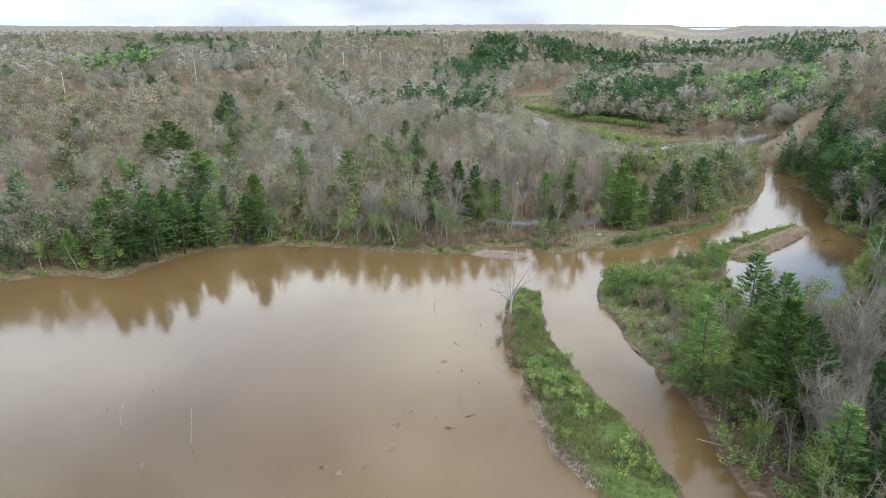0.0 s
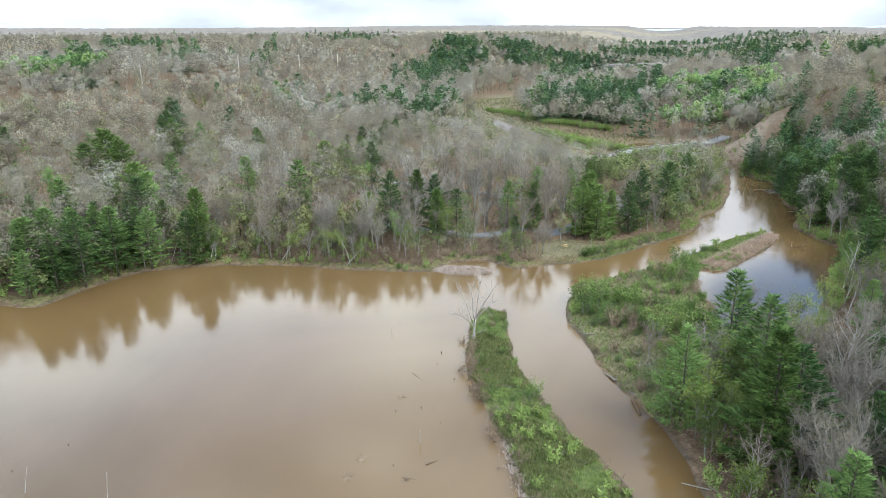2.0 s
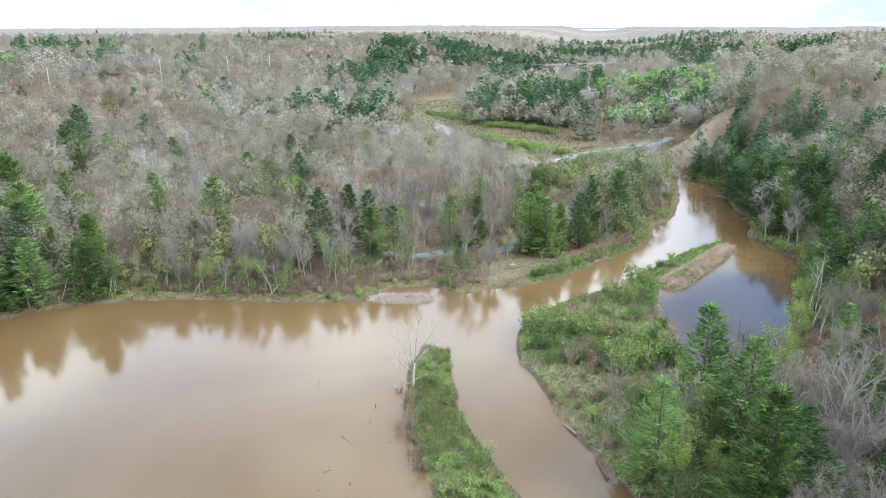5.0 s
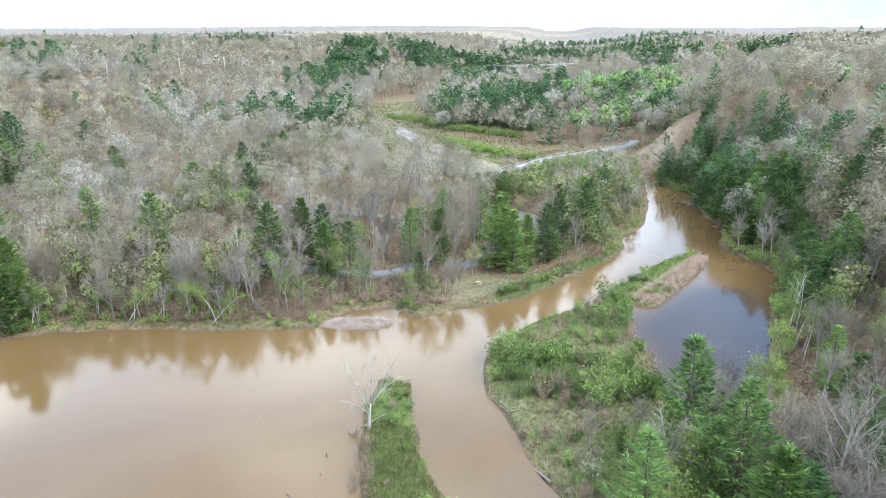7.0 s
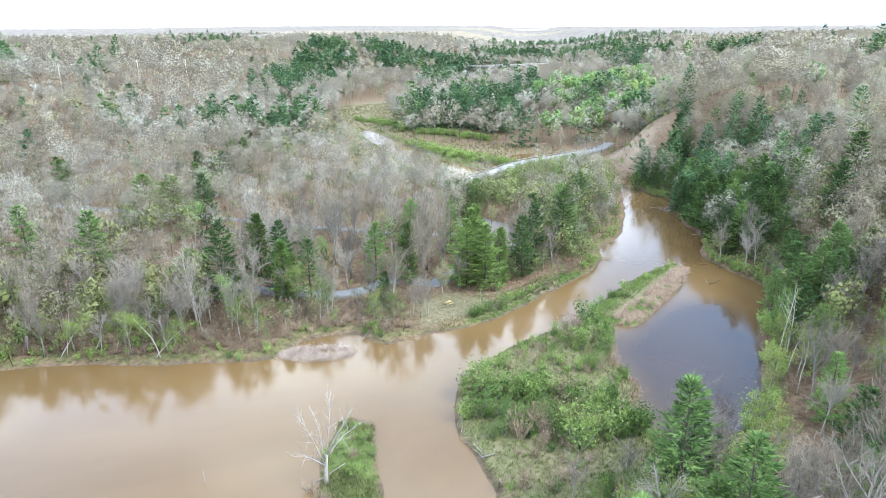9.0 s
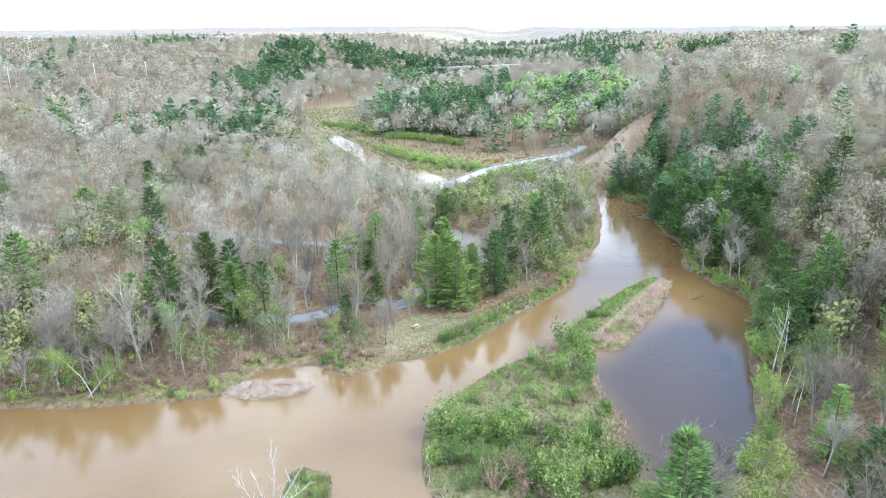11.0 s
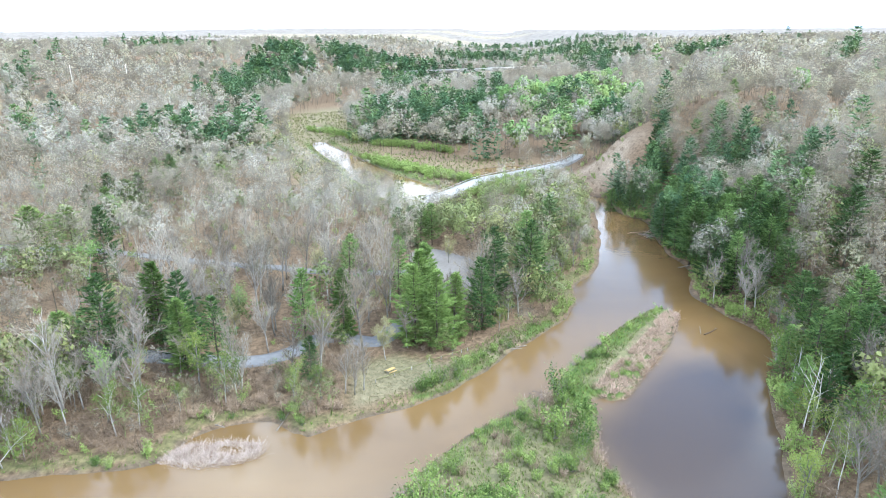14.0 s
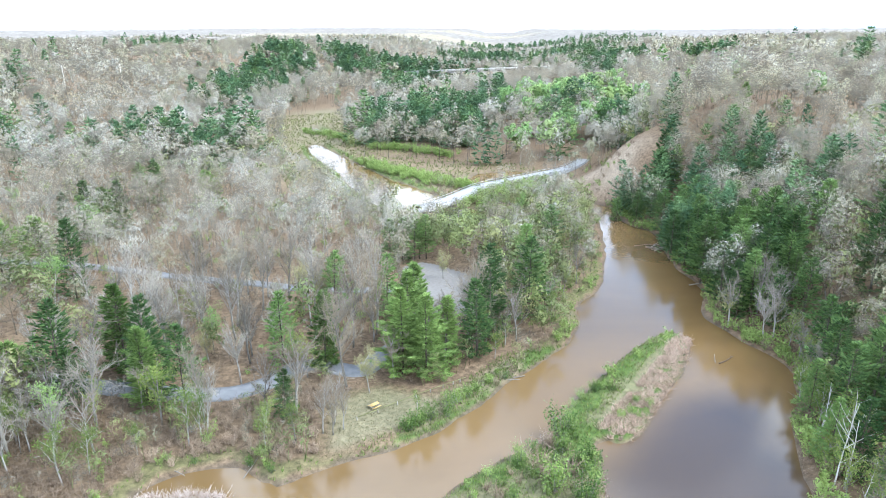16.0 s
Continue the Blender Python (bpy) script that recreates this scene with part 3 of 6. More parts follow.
def build_ground():
    gx, gy, quads = grid(axis(-4700, -95, 175, 4700, 1.6, 1.12), axis(-900, 40, 262, 4750, 1.6, 1.12))
    gz = height(gx, gy)
    me = mesh("ground", np.stack([gx, gy, gz], 1), quads, M_GROUND, True)
    sd = shore(gx, gy)
    dv = away(VALLEY_LINE, gx, gy, False)[0]
    on_dike = away(DIKE_LINE, gx, gy)[1]
    dc, in_c = away(CLEARING_LINE, gx, gy)
    spit = (gx > 44) & (gx < 124) & (gy > 76) & (gy < 166) & ~away(TOE_LINE, gx, gy)[1] & (sd > 0) & (gy < 0.58 * (gx - 44) + 140) & ~east_bank(gx, gy)
    flat = (gy > 285) & (gy < 560)
    cliff = np.exp(-(((gx - 175) / 15) ** 2 + ((gy - 263) / 22) ** 2) ** 2) * (0.65 + 0.4 * ripple(gx, gy, 4.5, 7))
    turf = np.clip(on_dike * 0.85 + spit * 0.55 + np.where((sd > 0.3) & (sd < 4) & (gy > 135) & ~away(TOE_LINE, gx, gy)[1] & ~east_bank(gx, gy) & (gx < 128 + 0.2 * (gy - 170)), 0.6, 0) + flat * 0.3 * np.exp(-(dv / 38) ** 2) + np.exp(-(((gx - 168) / 6) ** 2 + ((gy - 236) / 12) ** 2)), 0, 1)
    straw = np.clip(on_dike * 0.75 * (ripple(gx, gy, 2.7, 4) > 0.15) + np.where(in_c, np.clip(dc / 3, 0, 1), 0) + spit * 0.8 + flat * 0.8 * np.exp(-(dv / 45) ** 2) + np.exp(-(away(curve(POLE_LINE, 3, False), gx, gy, False)[0] / 12) ** 4), 0, 1)
    turf = np.where(in_c, 0.35, turf)
    mud = np.where(np.abs(sd) < 0.8, 0.9, 0.0) + np.where(sd < -0.5, 1.0, 0)
    for layer, values in (("turf", turf), ("straw", straw), ("sand", cliff), ("mud", np.clip(mud, 0, 1))):
        me.attributes.new(layer, "FLOAT", "POINT").data.foreach_set("value", values.astype(np.float32))
    tagged(new("ground", me), "brown leaf-littered ground with grassy banks and a sandy cut", "ground", kind="structure")
    wx, wy, wq = grid(axis(-950, 40, 135, 330, 3.0, 1.3), axis(-880, 90, 170, 540, 3.0, 1.3))
    wm = mesh("water", np.stack([wx, wy, 0 * wx], 1), wq, M_WATER)
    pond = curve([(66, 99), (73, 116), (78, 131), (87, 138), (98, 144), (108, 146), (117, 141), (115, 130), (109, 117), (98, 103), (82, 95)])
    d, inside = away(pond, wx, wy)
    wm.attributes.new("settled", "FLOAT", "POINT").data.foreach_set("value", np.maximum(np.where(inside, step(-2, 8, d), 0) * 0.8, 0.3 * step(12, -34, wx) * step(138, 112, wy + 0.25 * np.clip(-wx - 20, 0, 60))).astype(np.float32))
    tagged(new("water", wm), "silty brown river and flooded pond mirroring trees and clouds", "water", kind="structure")


build_ground()


def ribbon(name, line, width, lift, material, label, category):
    """A road draped along a line, with a little thickness."""
    c = np.vstack([np.linspace(a, b, 5)[:-1] for a, b in zip(line[:-1], line[1:])] + [line[-1:]])
    d = np.gradient(c, axis=0)
    d /= np.linalg.norm(d, axis=1)[:, None]
    s = np.stack([-d[:, 1], d[:, 0]], 1)
    cols = np.array([-1.04, -1.0, -0.5, 0.0, 0.5, 1.0, 1.04])
    p = c[:, None] + s[:, None] * cols[None, :, None] * width / 2
    x, y = p[..., 0].ravel(), p[..., 1].ravel()
    z = height(x, y).reshape(p.shape[:2])
    z = np.maximum(z.max(1, keepdims=True), lift if lift > 1 else -9) + (0.12 if lift <= 1 else 0) + 0.05 * (1 - cols ** 2)[None]
    z[:, 0] -= 1.2
    z[:, -1] -= 1.2
    i = np.arange(len(c) * 7).reshape(len(c), 7)
    q = np.stack([i[:-1, :-1], i[1:, :-1], i[1:, 1:], i[:-1, 1:]], -1).reshape(-1, 4)
    return tagged(new(name, mesh(name, np.stack([x, y, z.ravel()], 1), q, material, False)), label, category, kind="structure")


ribbon("park_lane", LANE_LINE, 4.0, 0, M_ASPHALT, "narrow grey asphalt lane winding under bare trees", "road")
ribbon("north_lane", NORTH_LANE_LINE, 3.0, 0, M_ASPHALT, "grey asphalt lane showing through leafless woods", "road")
ribbon("causeway_road", CAUSEWAY_LINE, 5.4, 2.0, M_CONCRETE, "pale two-lane road on a low causeway over the marsh", "road")


def build_lot():
    gx, gy, quads = grid(np.arange(76, 99, 0.75), np.arange(180, 218, 0.75))
    inside = away(LOT_LINE, gx, gy)[1]
    keep = inside[quads].all(1)
    z = height(gx, gy) + 0.12
    tagged(new("gravel_lot", mesh("gravel_lot", np.stack([gx, gy, z], 1), quads[keep], M_GRAVEL, True)), "pale gravel parking area among the trees", "parking lot", kind="structure")


build_lot()


# Where the woods change: rows of x, y, radius.
CONIFERS = [(116, 699, 24), (146, 823, 28), (158, 845, 26), (150, 749, 26), (97, 628, 22), (79, 574, 18), (71, 534, 14), (70, 603, 16), (46, 526, 10), (111, 602, 18),
            (29, 394, 11), (34, 369, 11), (39, 356, 9), (46, 362, 10), (15, 377, 9), (-8, 364, 7), (-1, 376, 7), (22, 394, 9), (57, 371, 9), (64, 376, 8), (-29, 390, 8), (-24, 424, 5)]
CONIFERS += [(124, 392, 13), (138, 407, 15), (149, 411, 15), (152, 392, 15), (170, 424, 18), (190, 563, 22), (166, 570, 20), (226, 628, 26), (293, 766, 40), (217, 740, 34), (268, 806, 40), (231, 879, 36),
             (184, 409, 15), (160, 365, 12), (154, 317, 7), (189, 405, 13), (226, 459, 17), (484, 951, 60), (728, 1379, 130), (882, 1582, 200), (572, 943, 60), (474, 735, 40), (342, 517, 18), (455, 646, 26), (912, 1400, 160), (644, 1011, 80), (444, 983, 50), (294, 674, 28)]
CONIFERS += [(243, 405, 8), (242, 380, 8), (230, 338, 10), (222, 322, 10), (183, 259, 8), (190, 314, 9), (209, 357, 9), (152, 182, 13), (143, 164, 8), (154, 206, 8), (150, 192, 12), (157, 204, 8), (172, 240, 9), (182, 210, 8), (176, 182, 6)]
CONIFERS += [(-171, 480, 22), (-123, 580, 18), (-190, 560, 16), (-60, 560, 10), (484, 562, 26), (415, 363, 10), (20, 1100, 60), (-240, 900, 60)]
LIMES = [(226, 422, 15), (252, 448, 16), (254, 422, 15), (266, 424, 14), (206, 366, 13), (195, 326, 9), (220, 350, 12), (231, 356, 13), (258, 382, 15), (282, 400, 15), (172, 332, 6), (297, 451, 14), (-184, 488, 22), (-182, 522, 20), (-206, 507, 20)]
# patches painted pale for far sunlight; the last two are a pale stand
PALE_AND_SUNLIT = [(391, 1876, 330), (582, 1796, 330), (415, 1400, 150), (1250, 2800, 330), (687, 837, 90), (740, 789, 90), (514, 496, 50), (451, 416, 36), (560, 560, 60), (888, 1004, 120), (620, 680, 80), (-40, 462, 14), (-29, 474, 10)]
DENSE_GREEN = [(112, 195, 16), (125, 225, 18), (140, 245, 14), (52, 80, 10), (58, 90, 8), (20, 152, 10)]


def share(rows, x, y):
    """How much a place belongs to a list of round patches."""
    s = np.zeros(len(x))
    for a, b, r in rows:
        s = np.maximum(s, np.clip(1.2 - np.hypot(x - a, y - b) / r, 0, 1))
    return s


def build_distance():
    """The far woods' roof as one uneven sheet, and the hills at the horizon."""
    r = 1450 * 1.0135 ** np.arange(90)
    a = np.radians(np.linspace(-42, 66, 400))
    gr, ga = np.meshgrid(r, a)
    x, y = (20 + gr * np.sin(ga)).ravel(), (gr * np.cos(ga)).ravel()
    rng = np.random.default_rng(5)
    z = height(x, y) + 11 + 2.2 * ripple(x, y, 9, 3) + 2.5 * ripple(x, y, 31, 4) + rng.normal(0, 1.1, len(x))
    z = z.reshape(gr.shape)
    z[:, 0] -= 14
    i = np.arange(gr.size).reshape(gr.shape)
    q = np.stack([i[:-1, :-1], i[:-1, 1:], i[1:, 1:], i[1:, :-1]], -1).reshape(-1, 4)
    # ring of horizon hills, its blue haze carried by the colour alone
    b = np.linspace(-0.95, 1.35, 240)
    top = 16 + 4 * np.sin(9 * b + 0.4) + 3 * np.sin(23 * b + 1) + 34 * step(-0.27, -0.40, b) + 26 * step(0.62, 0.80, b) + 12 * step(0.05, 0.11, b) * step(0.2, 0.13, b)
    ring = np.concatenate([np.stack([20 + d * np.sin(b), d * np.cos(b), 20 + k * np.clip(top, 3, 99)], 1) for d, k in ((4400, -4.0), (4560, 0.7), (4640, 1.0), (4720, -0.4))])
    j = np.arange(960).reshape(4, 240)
    tagged(new("backdrop", mesh("backdrop", ring, np.stack([j[:-1, :-1], j[:-1, 1:], j[1:, 1:], j[1:, :-1]], -1).reshape(-1, 4), M_HAZY, True)), "low hills far off on the horizon, with haze painted in pale blue", "hills", kind="structure")
    roof = mesh("distant_woods", np.stack([x, y, z.ravel()], 1), q, M_FAR_WOODS, True)
    # tone paints the sunlit patches onto the roof
    roof.attributes.new("tone", "FLOAT", "POINT").data.foreach_set("value", np.clip(share(PALE_AND_SUNLIT, x, y) * 1.5, 0, 1).astype(np.float32))
    tagged(new("distant_woods", roof), "endless grey-brown leafless woods reaching the horizon", "forest", kind="stuff")


build_distance()


# ---- trees ----
def bent(start, way, length, rng, steps=3, wobble=0.12, lift=0.0):
    """A slightly crooked line."""
    p = [np.array(start, float)]
    d = np.array(way, float)
    d /= np.linalg.norm(d)
    for _ in range(steps):
        d = d + rng.normal(0, wobble, 3) + np.array([0, 0, lift])
        d /= np.linalg.norm(d)
        p.append(p[-1] + d * length / steps)
    return np.array(p)


def bare_tree(rng, tall=16.0, twigs=850, limbs=13, width=0.05, spread=0.3, sides=4):
    """Trunk and crown shapes of a leafless tree."""
    wood, crown = Shape(), Shape()
    fork = tall * rng.uniform(0.62, 0.74)
    trunk = bent((0, 0, -0.3), (rng.normal(0, 0.05), rng.normal(0, 0.05), 1), fork, rng, 5, 0.045)
    wood.tube(trunk, np.linspace(0.011 * tall + 0.03, 0.06, 6), sides + 1)
    ends = []
    for k in range(limbs):
        s = rng.uniform(0.36, 0.999)
        i = int(s * 5)
        at = trunk[i] + (trunk[i + 1] - trunk[i]) * (s * 5 % 1)
        a = k * 2.4 + rng.uniform(0, 0.8)
        out = rng.uniform(0.4, 0.95)
        limb = bent(at, (math.cos(a) * out, math.sin(a) * out, rng.uniform(0.9, 1.5)), tall * spread * rng.uniform(0.75, 1.2) * (1.2 - 0.45 * s), rng, 3, 0.16, 0.05)
        wood.tube(limb, np.linspace(0.07, 0.025, 4), 3, False)
        ends.append(limb)
        for _ in range(3):
            i = rng.integers(1, 4)
            b = bent(limb[i], limb[-1] - limb[0] + rng.normal(0, 0.5 * np.linalg.norm(limb[-1] - limb[0]), 3), tall * 0.14 * rng.uniform(0.6, 1.2), rng, 2, 0.2, 0.08)
            wood.slivers(b[:-1], b[1:], 0.075, rng)
            ends.append(b)
    lines = np.array([(e[i], e[i + 1]) for e in ends for i in range(len(e) - 1)])
    pick = lines[rng.integers(0, len(lines), twigs)]
    k = rng.uniform(0, 1, (twigs, 1))
    base = pick[:, 0] * (1 - k) + pick[:, 1] * k
    way = (pick[:, 1] - pick[:, 0])
    way /= np.linalg.norm(way, axis=1)[:, None] + 1e-9
    way = way + rng.normal(0, 0.7, (twigs, 3)) + np.array([0, 0, 0.2])
    way /= np.linalg.norm(way, axis=1)[:, None]
    crown.slivers(base, base + way * rng.uniform(0.6, 1.7, (twigs, 1)) * tall / 16, width, rng)
    return wood, crown, base + way * rng.uniform(0.2, 1.2, (twigs, 1)) * tall / 16


def puffs(rng, tall, n, size, wide=0.25, thin=0.35):
    """The crown of a far leafy tree: short tufts in rounded clumps over an uneven dome."""
    lumps = 9
    a, u = rng.uniform(0, 2 * math.pi, lumps) + np.arange(lumps) * 2.4, np.linspace(-0.45, 0.95, lumps) + rng.normal(0, 0.08, lumps)
    ring = np.sqrt(np.clip(1 - u * u, 0.03, 1)) * rng.uniform(0.6, 0.8, lumps)
    heart = np.stack([np.cos(a) * ring * wide, np.sin(a) * ring * wide, 0.25 * u], 1) * tall
    k = rng.integers(0, lumps, n)
    d = rng.normal(size=(n, 3)) + (0, 0, 0.35)
    d /= np.linalg.norm(d, axis=1)[:, None]
    grow = rng.uniform(0.1, 0.16, lumps)[k] * rng.uniform(0.55, 1.0, n) ** 0.5 * tall
    p = heart[k] + d * grow[:, None] * (1, 1, 0.85) + (0, 0, 0.68 * tall)
    face = d + rng.normal(0, 0.2, (n, 3))
    d = np.cross(face, rng.normal(size=(n, 3)))
    d /= np.linalg.norm(d, axis=1)[:, None] + 1e-9
    side = np.cross(face, d)
    side *= size * thin / (np.linalg.norm(side, axis=1)[:, None] + 1e-9)
    v = np.stack([p - d * size * 0.5 - side, p - d * size * 0.4 + side, p + d * size * rng.uniform(0.35, 0.65, (n, 1))], 1).reshape(-1, 3)
    return Shape().add(v, np.arange(3 * n).reshape(-1, 3))


def broom(rng, tall, n, long, thin, wide=0.25):
    """A far leafless tree: a trunk, limbs that fork upwards, and fine twigs gathered in rounded clumps."""
    s = puffs(rng, tall, n, long, wide, thin)
    limbs = 6
    a, u = np.arange(limbs) * 2.4 + rng.uniform(0, 0.9, limbs), rng.uniform(0.1, 1.0, limbs)
    ring = np.sqrt(1 - u * u) * wide * 0.85 * tall
    root = np.stack([0 * a, 0 * a, tall * (0.3 + 0.25 * u)], 1)
    s.slivers(root, np.stack([np.cos(a) * ring, np.sin(a) * ring, tall * (0.66 + 0.26 * u)], 1), 0.17 + 0.05 * long, rng)
    return s.slivers([(0, 0, -0.2)] * 2, [(0, 0, tall * 0.85), (0.1, 0, tall * 0.75)], 0.38, rng)


def pine_tree(rng, tall=17.0, sprays=16, bare=0.1, wide=0.23, size=1.1, thin=0.14, whorl=0.9, per=6, sides=5):
    """Trunk and needle shapes of a white pine: tiers of long boughs, each carrying flat sprays of needles that turn up at the tips."""
    wood, crown = Shape(), Shape()
    trunk = bent((0, 0, -0.3), (0, 0, 1), tall, rng, 5, 0.018)
    wood.tube(trunk, np.linspace(0.012 * tall + 0.03, 0.03, 6), sides)
    z, lop, beat = tall * bare, rng.uniform(0, 2 * math.pi), rng.uniform(0, 6)
    while z < tall * 0.975:
        s = (z - tall * bare) / (tall * (1 - bare))
        reach = tall * wide * min(1.0, 0.72 + 1.4 * s) * (1 - s) ** 0.72 * (1 + 0.2 * math.sin(z * 1.7 + beat)) * rng.uniform(0.85, 1.1) + 0.2
        at = np.array([np.interp(z, trunk[:, 2], trunk[:, 0]), np.interp(z, trunk[:, 2], trunk[:, 1]), z])
        first = rng.uniform(0, 2 * math.pi)
        for k in range(per):
            if rng.random() < 0.1:
                continue
            a = first + (k + rng.uniform(-0.35, 0.35)) * 2 * math.pi / per
            length = reach * rng.uniform(0.6, 1.12) * (1 + 0.15 * math.cos(a - lop))
            out, side = np.array([math.cos(a), math.sin(a), 0.0]), np.array([-math.sin(a), math.cos(a), 0.0])
            rise = 0.02 + 0.5 * s + rng.normal(0, 0.07)
            n = max(3, int(sprays * (0.25 + 0.8 * length / (tall * wide))))
            q = np.sqrt(rng.uniform(0.02, 1.0, (n, 1)))
            fan = rng.uniform(-1, 1, (n, 1))
            base = at + out * length * q + side * fan * length * 0.34 * (1.12 - q)
            base[:, 2] += length * (q[:, 0] * rise - 0.35 * q[:, 0] * (1 - q[:, 0]) * (1 - s)) + rng.normal(0, 0.09, n)
            if sprays > 12:
                wood.slivers([at], [at + out * length * 0.9 + np.array([0, 0, length * rise * 0.8])], 0.07, rng)
            d = out * 0.75 + side * fan * 0.85 + np.array([0, 0, 0.16 + 0.3 * s]) + rng.normal(0, 0.17, (n, 3))
            d /= np.linalg.norm(d, axis=1)[:, None]
            tip = base + d * size * rng.uniform(0.6, 1.2, (n, 1)) * (0.55 + 0.45 * min(1.0, length / 2.5))
            flat = np.cross(d, np.array([0, 0, 1.0]) + rng.normal(0, 0.6, (n, 3)))
            flat *= thin / (np.linalg.norm(flat, axis=1)[:, None] + 1e-9)
            v = np.stack([base - flat, base + flat, tip], 1).reshape(-1, 3)
            crown.add(v, np.arange(3 * n).reshape(-1, 3))
        z += whorl * rng.uniform(0.75, 1.25) * (1.0 - 0.4 * s)
    top = np.repeat(np.array([[trunk[-1][0], trunk[-1][1], tall * 0.93]]), 7, 0)
    crown.slivers(top, top + rng.normal(0, 0.3, (7, 3)) + (0, 0, 0.07 * tall), thin * 1.6, rng)
    return wood, crown


def leafy_tree(rng, tall=13.0, leaves=700, size=0.33, spread=0.3, width=0.05):
    wood, crown, tips = bare_tree(rng, tall, max(leaves // 3, 40), 10, width, spread, 3)
    leaf = Shape()
    p = tips[rng.integers(0, len(tips), leaves)] + rng.normal(0, 0.028 * tall, (leaves, 3))
    leaf.leaves(p, size * rng.uniform(0.6, 1.3, leaves), rng)
    return wood, leaf


def shrub(rng, tall=2.4, leaves=170, size=0.28, twigs=30, wide=0.55, n=130, thin=0.055):
    wood, crown = Shape(), Shape()
    a, out = rng.uniform(0, 2 * math.pi, twigs), rng.uniform(0.1, wide, twigs)
    base = np.stack([np.cos(a) * 0.2, np.sin(a) * 0.2, np.full(twigs, -0.1)], 1) * tall / 2.4
    tip = np.stack([np.cos(a) * out, np.sin(a) * out, rng.uniform(0.6, 1.0, twigs)], 1) * tall
    wood.slivers(base, tip, 0.06, rng)
    if leaves:
        k = rng.integers(0, twigs, leaves)
        t = rng.uniform(0.25, 1.05, (leaves, 1))
        p = base[k] * (1 - t) + tip[k] * t + rng.normal(0, 0.08 * tall, (leaves, 3))
        p[:, 2] = np.abs(p[:, 2])
        crown.leaves(p, size * rng.uniform(0.6, 1.3, leaves), rng)
    else:
        k = rng.integers(0, twigs, n)
        t = rng.uniform(0.2, 1.0, (n, 1))
        b = base[k] * (1 - t) + tip[k] * t
        crown.slivers(b, b + rng.normal(0, 0.17 * tall, (n, 3)) + np.array([0, 0, 0.12 * tall]), thin, rng)
    return wood, crown


class Kind:
    """A kind of plant: several modelled forms, copied over the plan."""

    def __init__(self, name, label, category, group, forms, wood, leaf, crown="crown", stem="trunk"):
        self.forms, self.used = [], [False] * len(forms)
        self.group = group
        for w, c in forms:
            root = new(name)
            root.empty_display_size = 0.5
            tagged(root, label, category, group)
            part(stem, w.data(stem, wood), root)
            part(crown, c.data(crown, leaf), root)
            self.forms.append(root)

    def put(self, m, k):
        k %= len(self.forms)
        if not self.used[k]:
            self.used[k] = True
            self.forms[k].matrix_basis = m
            return self.forms[k]
        ob = self.forms[k]
        keep = ob.scale.copy()
        ob.scale = (1, 1, 1)
        made = copy_thing(ob, m)
        ob.scale = keep
        return made


def scattered(name, label, category, shapes, places, material, domed=False):
    """Many plants that nobody could count, as one mesh of kind stuff. places: rows of x, y, z, turn, size. domed: a crown of fine twigs is shaded as the soft round mass that it forms."""
    vs, fs, ns, n = [], [], [], 0
    arrays = []
    for s in shapes:
        v, fc = s.arrays()
        round_off = (v - (0, 0, 0.55 * v[:, 2].max())) * (1, 1, 0.8)
        round_off = round_off / (np.linalg.norm(round_off, axis=1)[:, None] + 1e-9) + (0, 0, 0.12)
        round_off /= np.linalg.norm(round_off, axis=1)[:, None] + 1e-9
        facing = np.cross(v[fc[:, 1]] - v[fc[:, 0]], v[fc[:, 2]] - v[fc[:, 0]])
        inward = (facing * round_off[fc[:, 0]]).sum(1) < 0
        fc = np.where(inward[:, None], fc[:, ::-1], fc)
        arrays.append((v, fc, round_off))
    for i, (x, y, z, turn, size) in enumerate(places):
        v, fc, nr = arrays[i % len(arrays)]
        c, s = math.cos(turn), math.sin(turn)
        vs.append(np.stack([(v[:, 0] * c - v[:, 1] * s) * size + x, (v[:, 0] * s + v[:, 1] * c) * size + y, v[:, 2] * size + z], 1))
        if domed:
            ns.append(np.stack([nr[:, 0] * c - nr[:, 1] * s, nr[:, 0] * s + nr[:, 1] * c, nr[:, 2]], 1))
        fs.append(fc + n)
        n += len(v)
    if vs:
        me = mesh(name, np.concatenate(vs), np.concatenate(fs), material)
        own = np.random.default_rng(len(vs)).random(len(vs)).astype(np.float32)
        me.attributes.new("tone", "FLOAT", "POINT").data.foreach_set("value", np.repeat(own, [len(v) for v in vs]))
        if domed:
            me.attributes.new("custom_normal", "FLOAT_VECTOR", "POINT").data.foreach_set("vector", np.concatenate(ns).astype(np.float32).ravel())
        return tagged(new(name, me), label, category, kind="stuff")


RNG = np.random.default_rng(11)
BARE = Kind("bare_tree", "tall leafless grey hardwood tree in spring woodland", "tree", "bare hardwood trees", [bare_tree(RNG, h, 1250, 15, 0.045)[:2] for h in (14, 15, 16, 17, 15.5, 13)], M_BARK, M_TWIG)
BUDDING = Kind("budding_tree", "hardwood tree with russet spring buds on fine twigs", "tree", "budding hardwood trees", [bare_tree(RNG, h, 950, 14, 0.055)[:2] for h in (11, 13, 12, 14)], M_BARK, M_BUD)
PINE = Kind("white_pine", "dark green white pine with layered boughs", "tree", "pine trees", [pine_tree(RNG, 17, 31, b, w, 1.05, 0.14, 0.95) for b, w in ((0.04, 0.29), (0.08, 0.31), (0.05, 0.26), (0.16, 0.31), (0.1, 0.28), (0.2, 0.29))], M_PINE_BARK, M_NEEDLE)
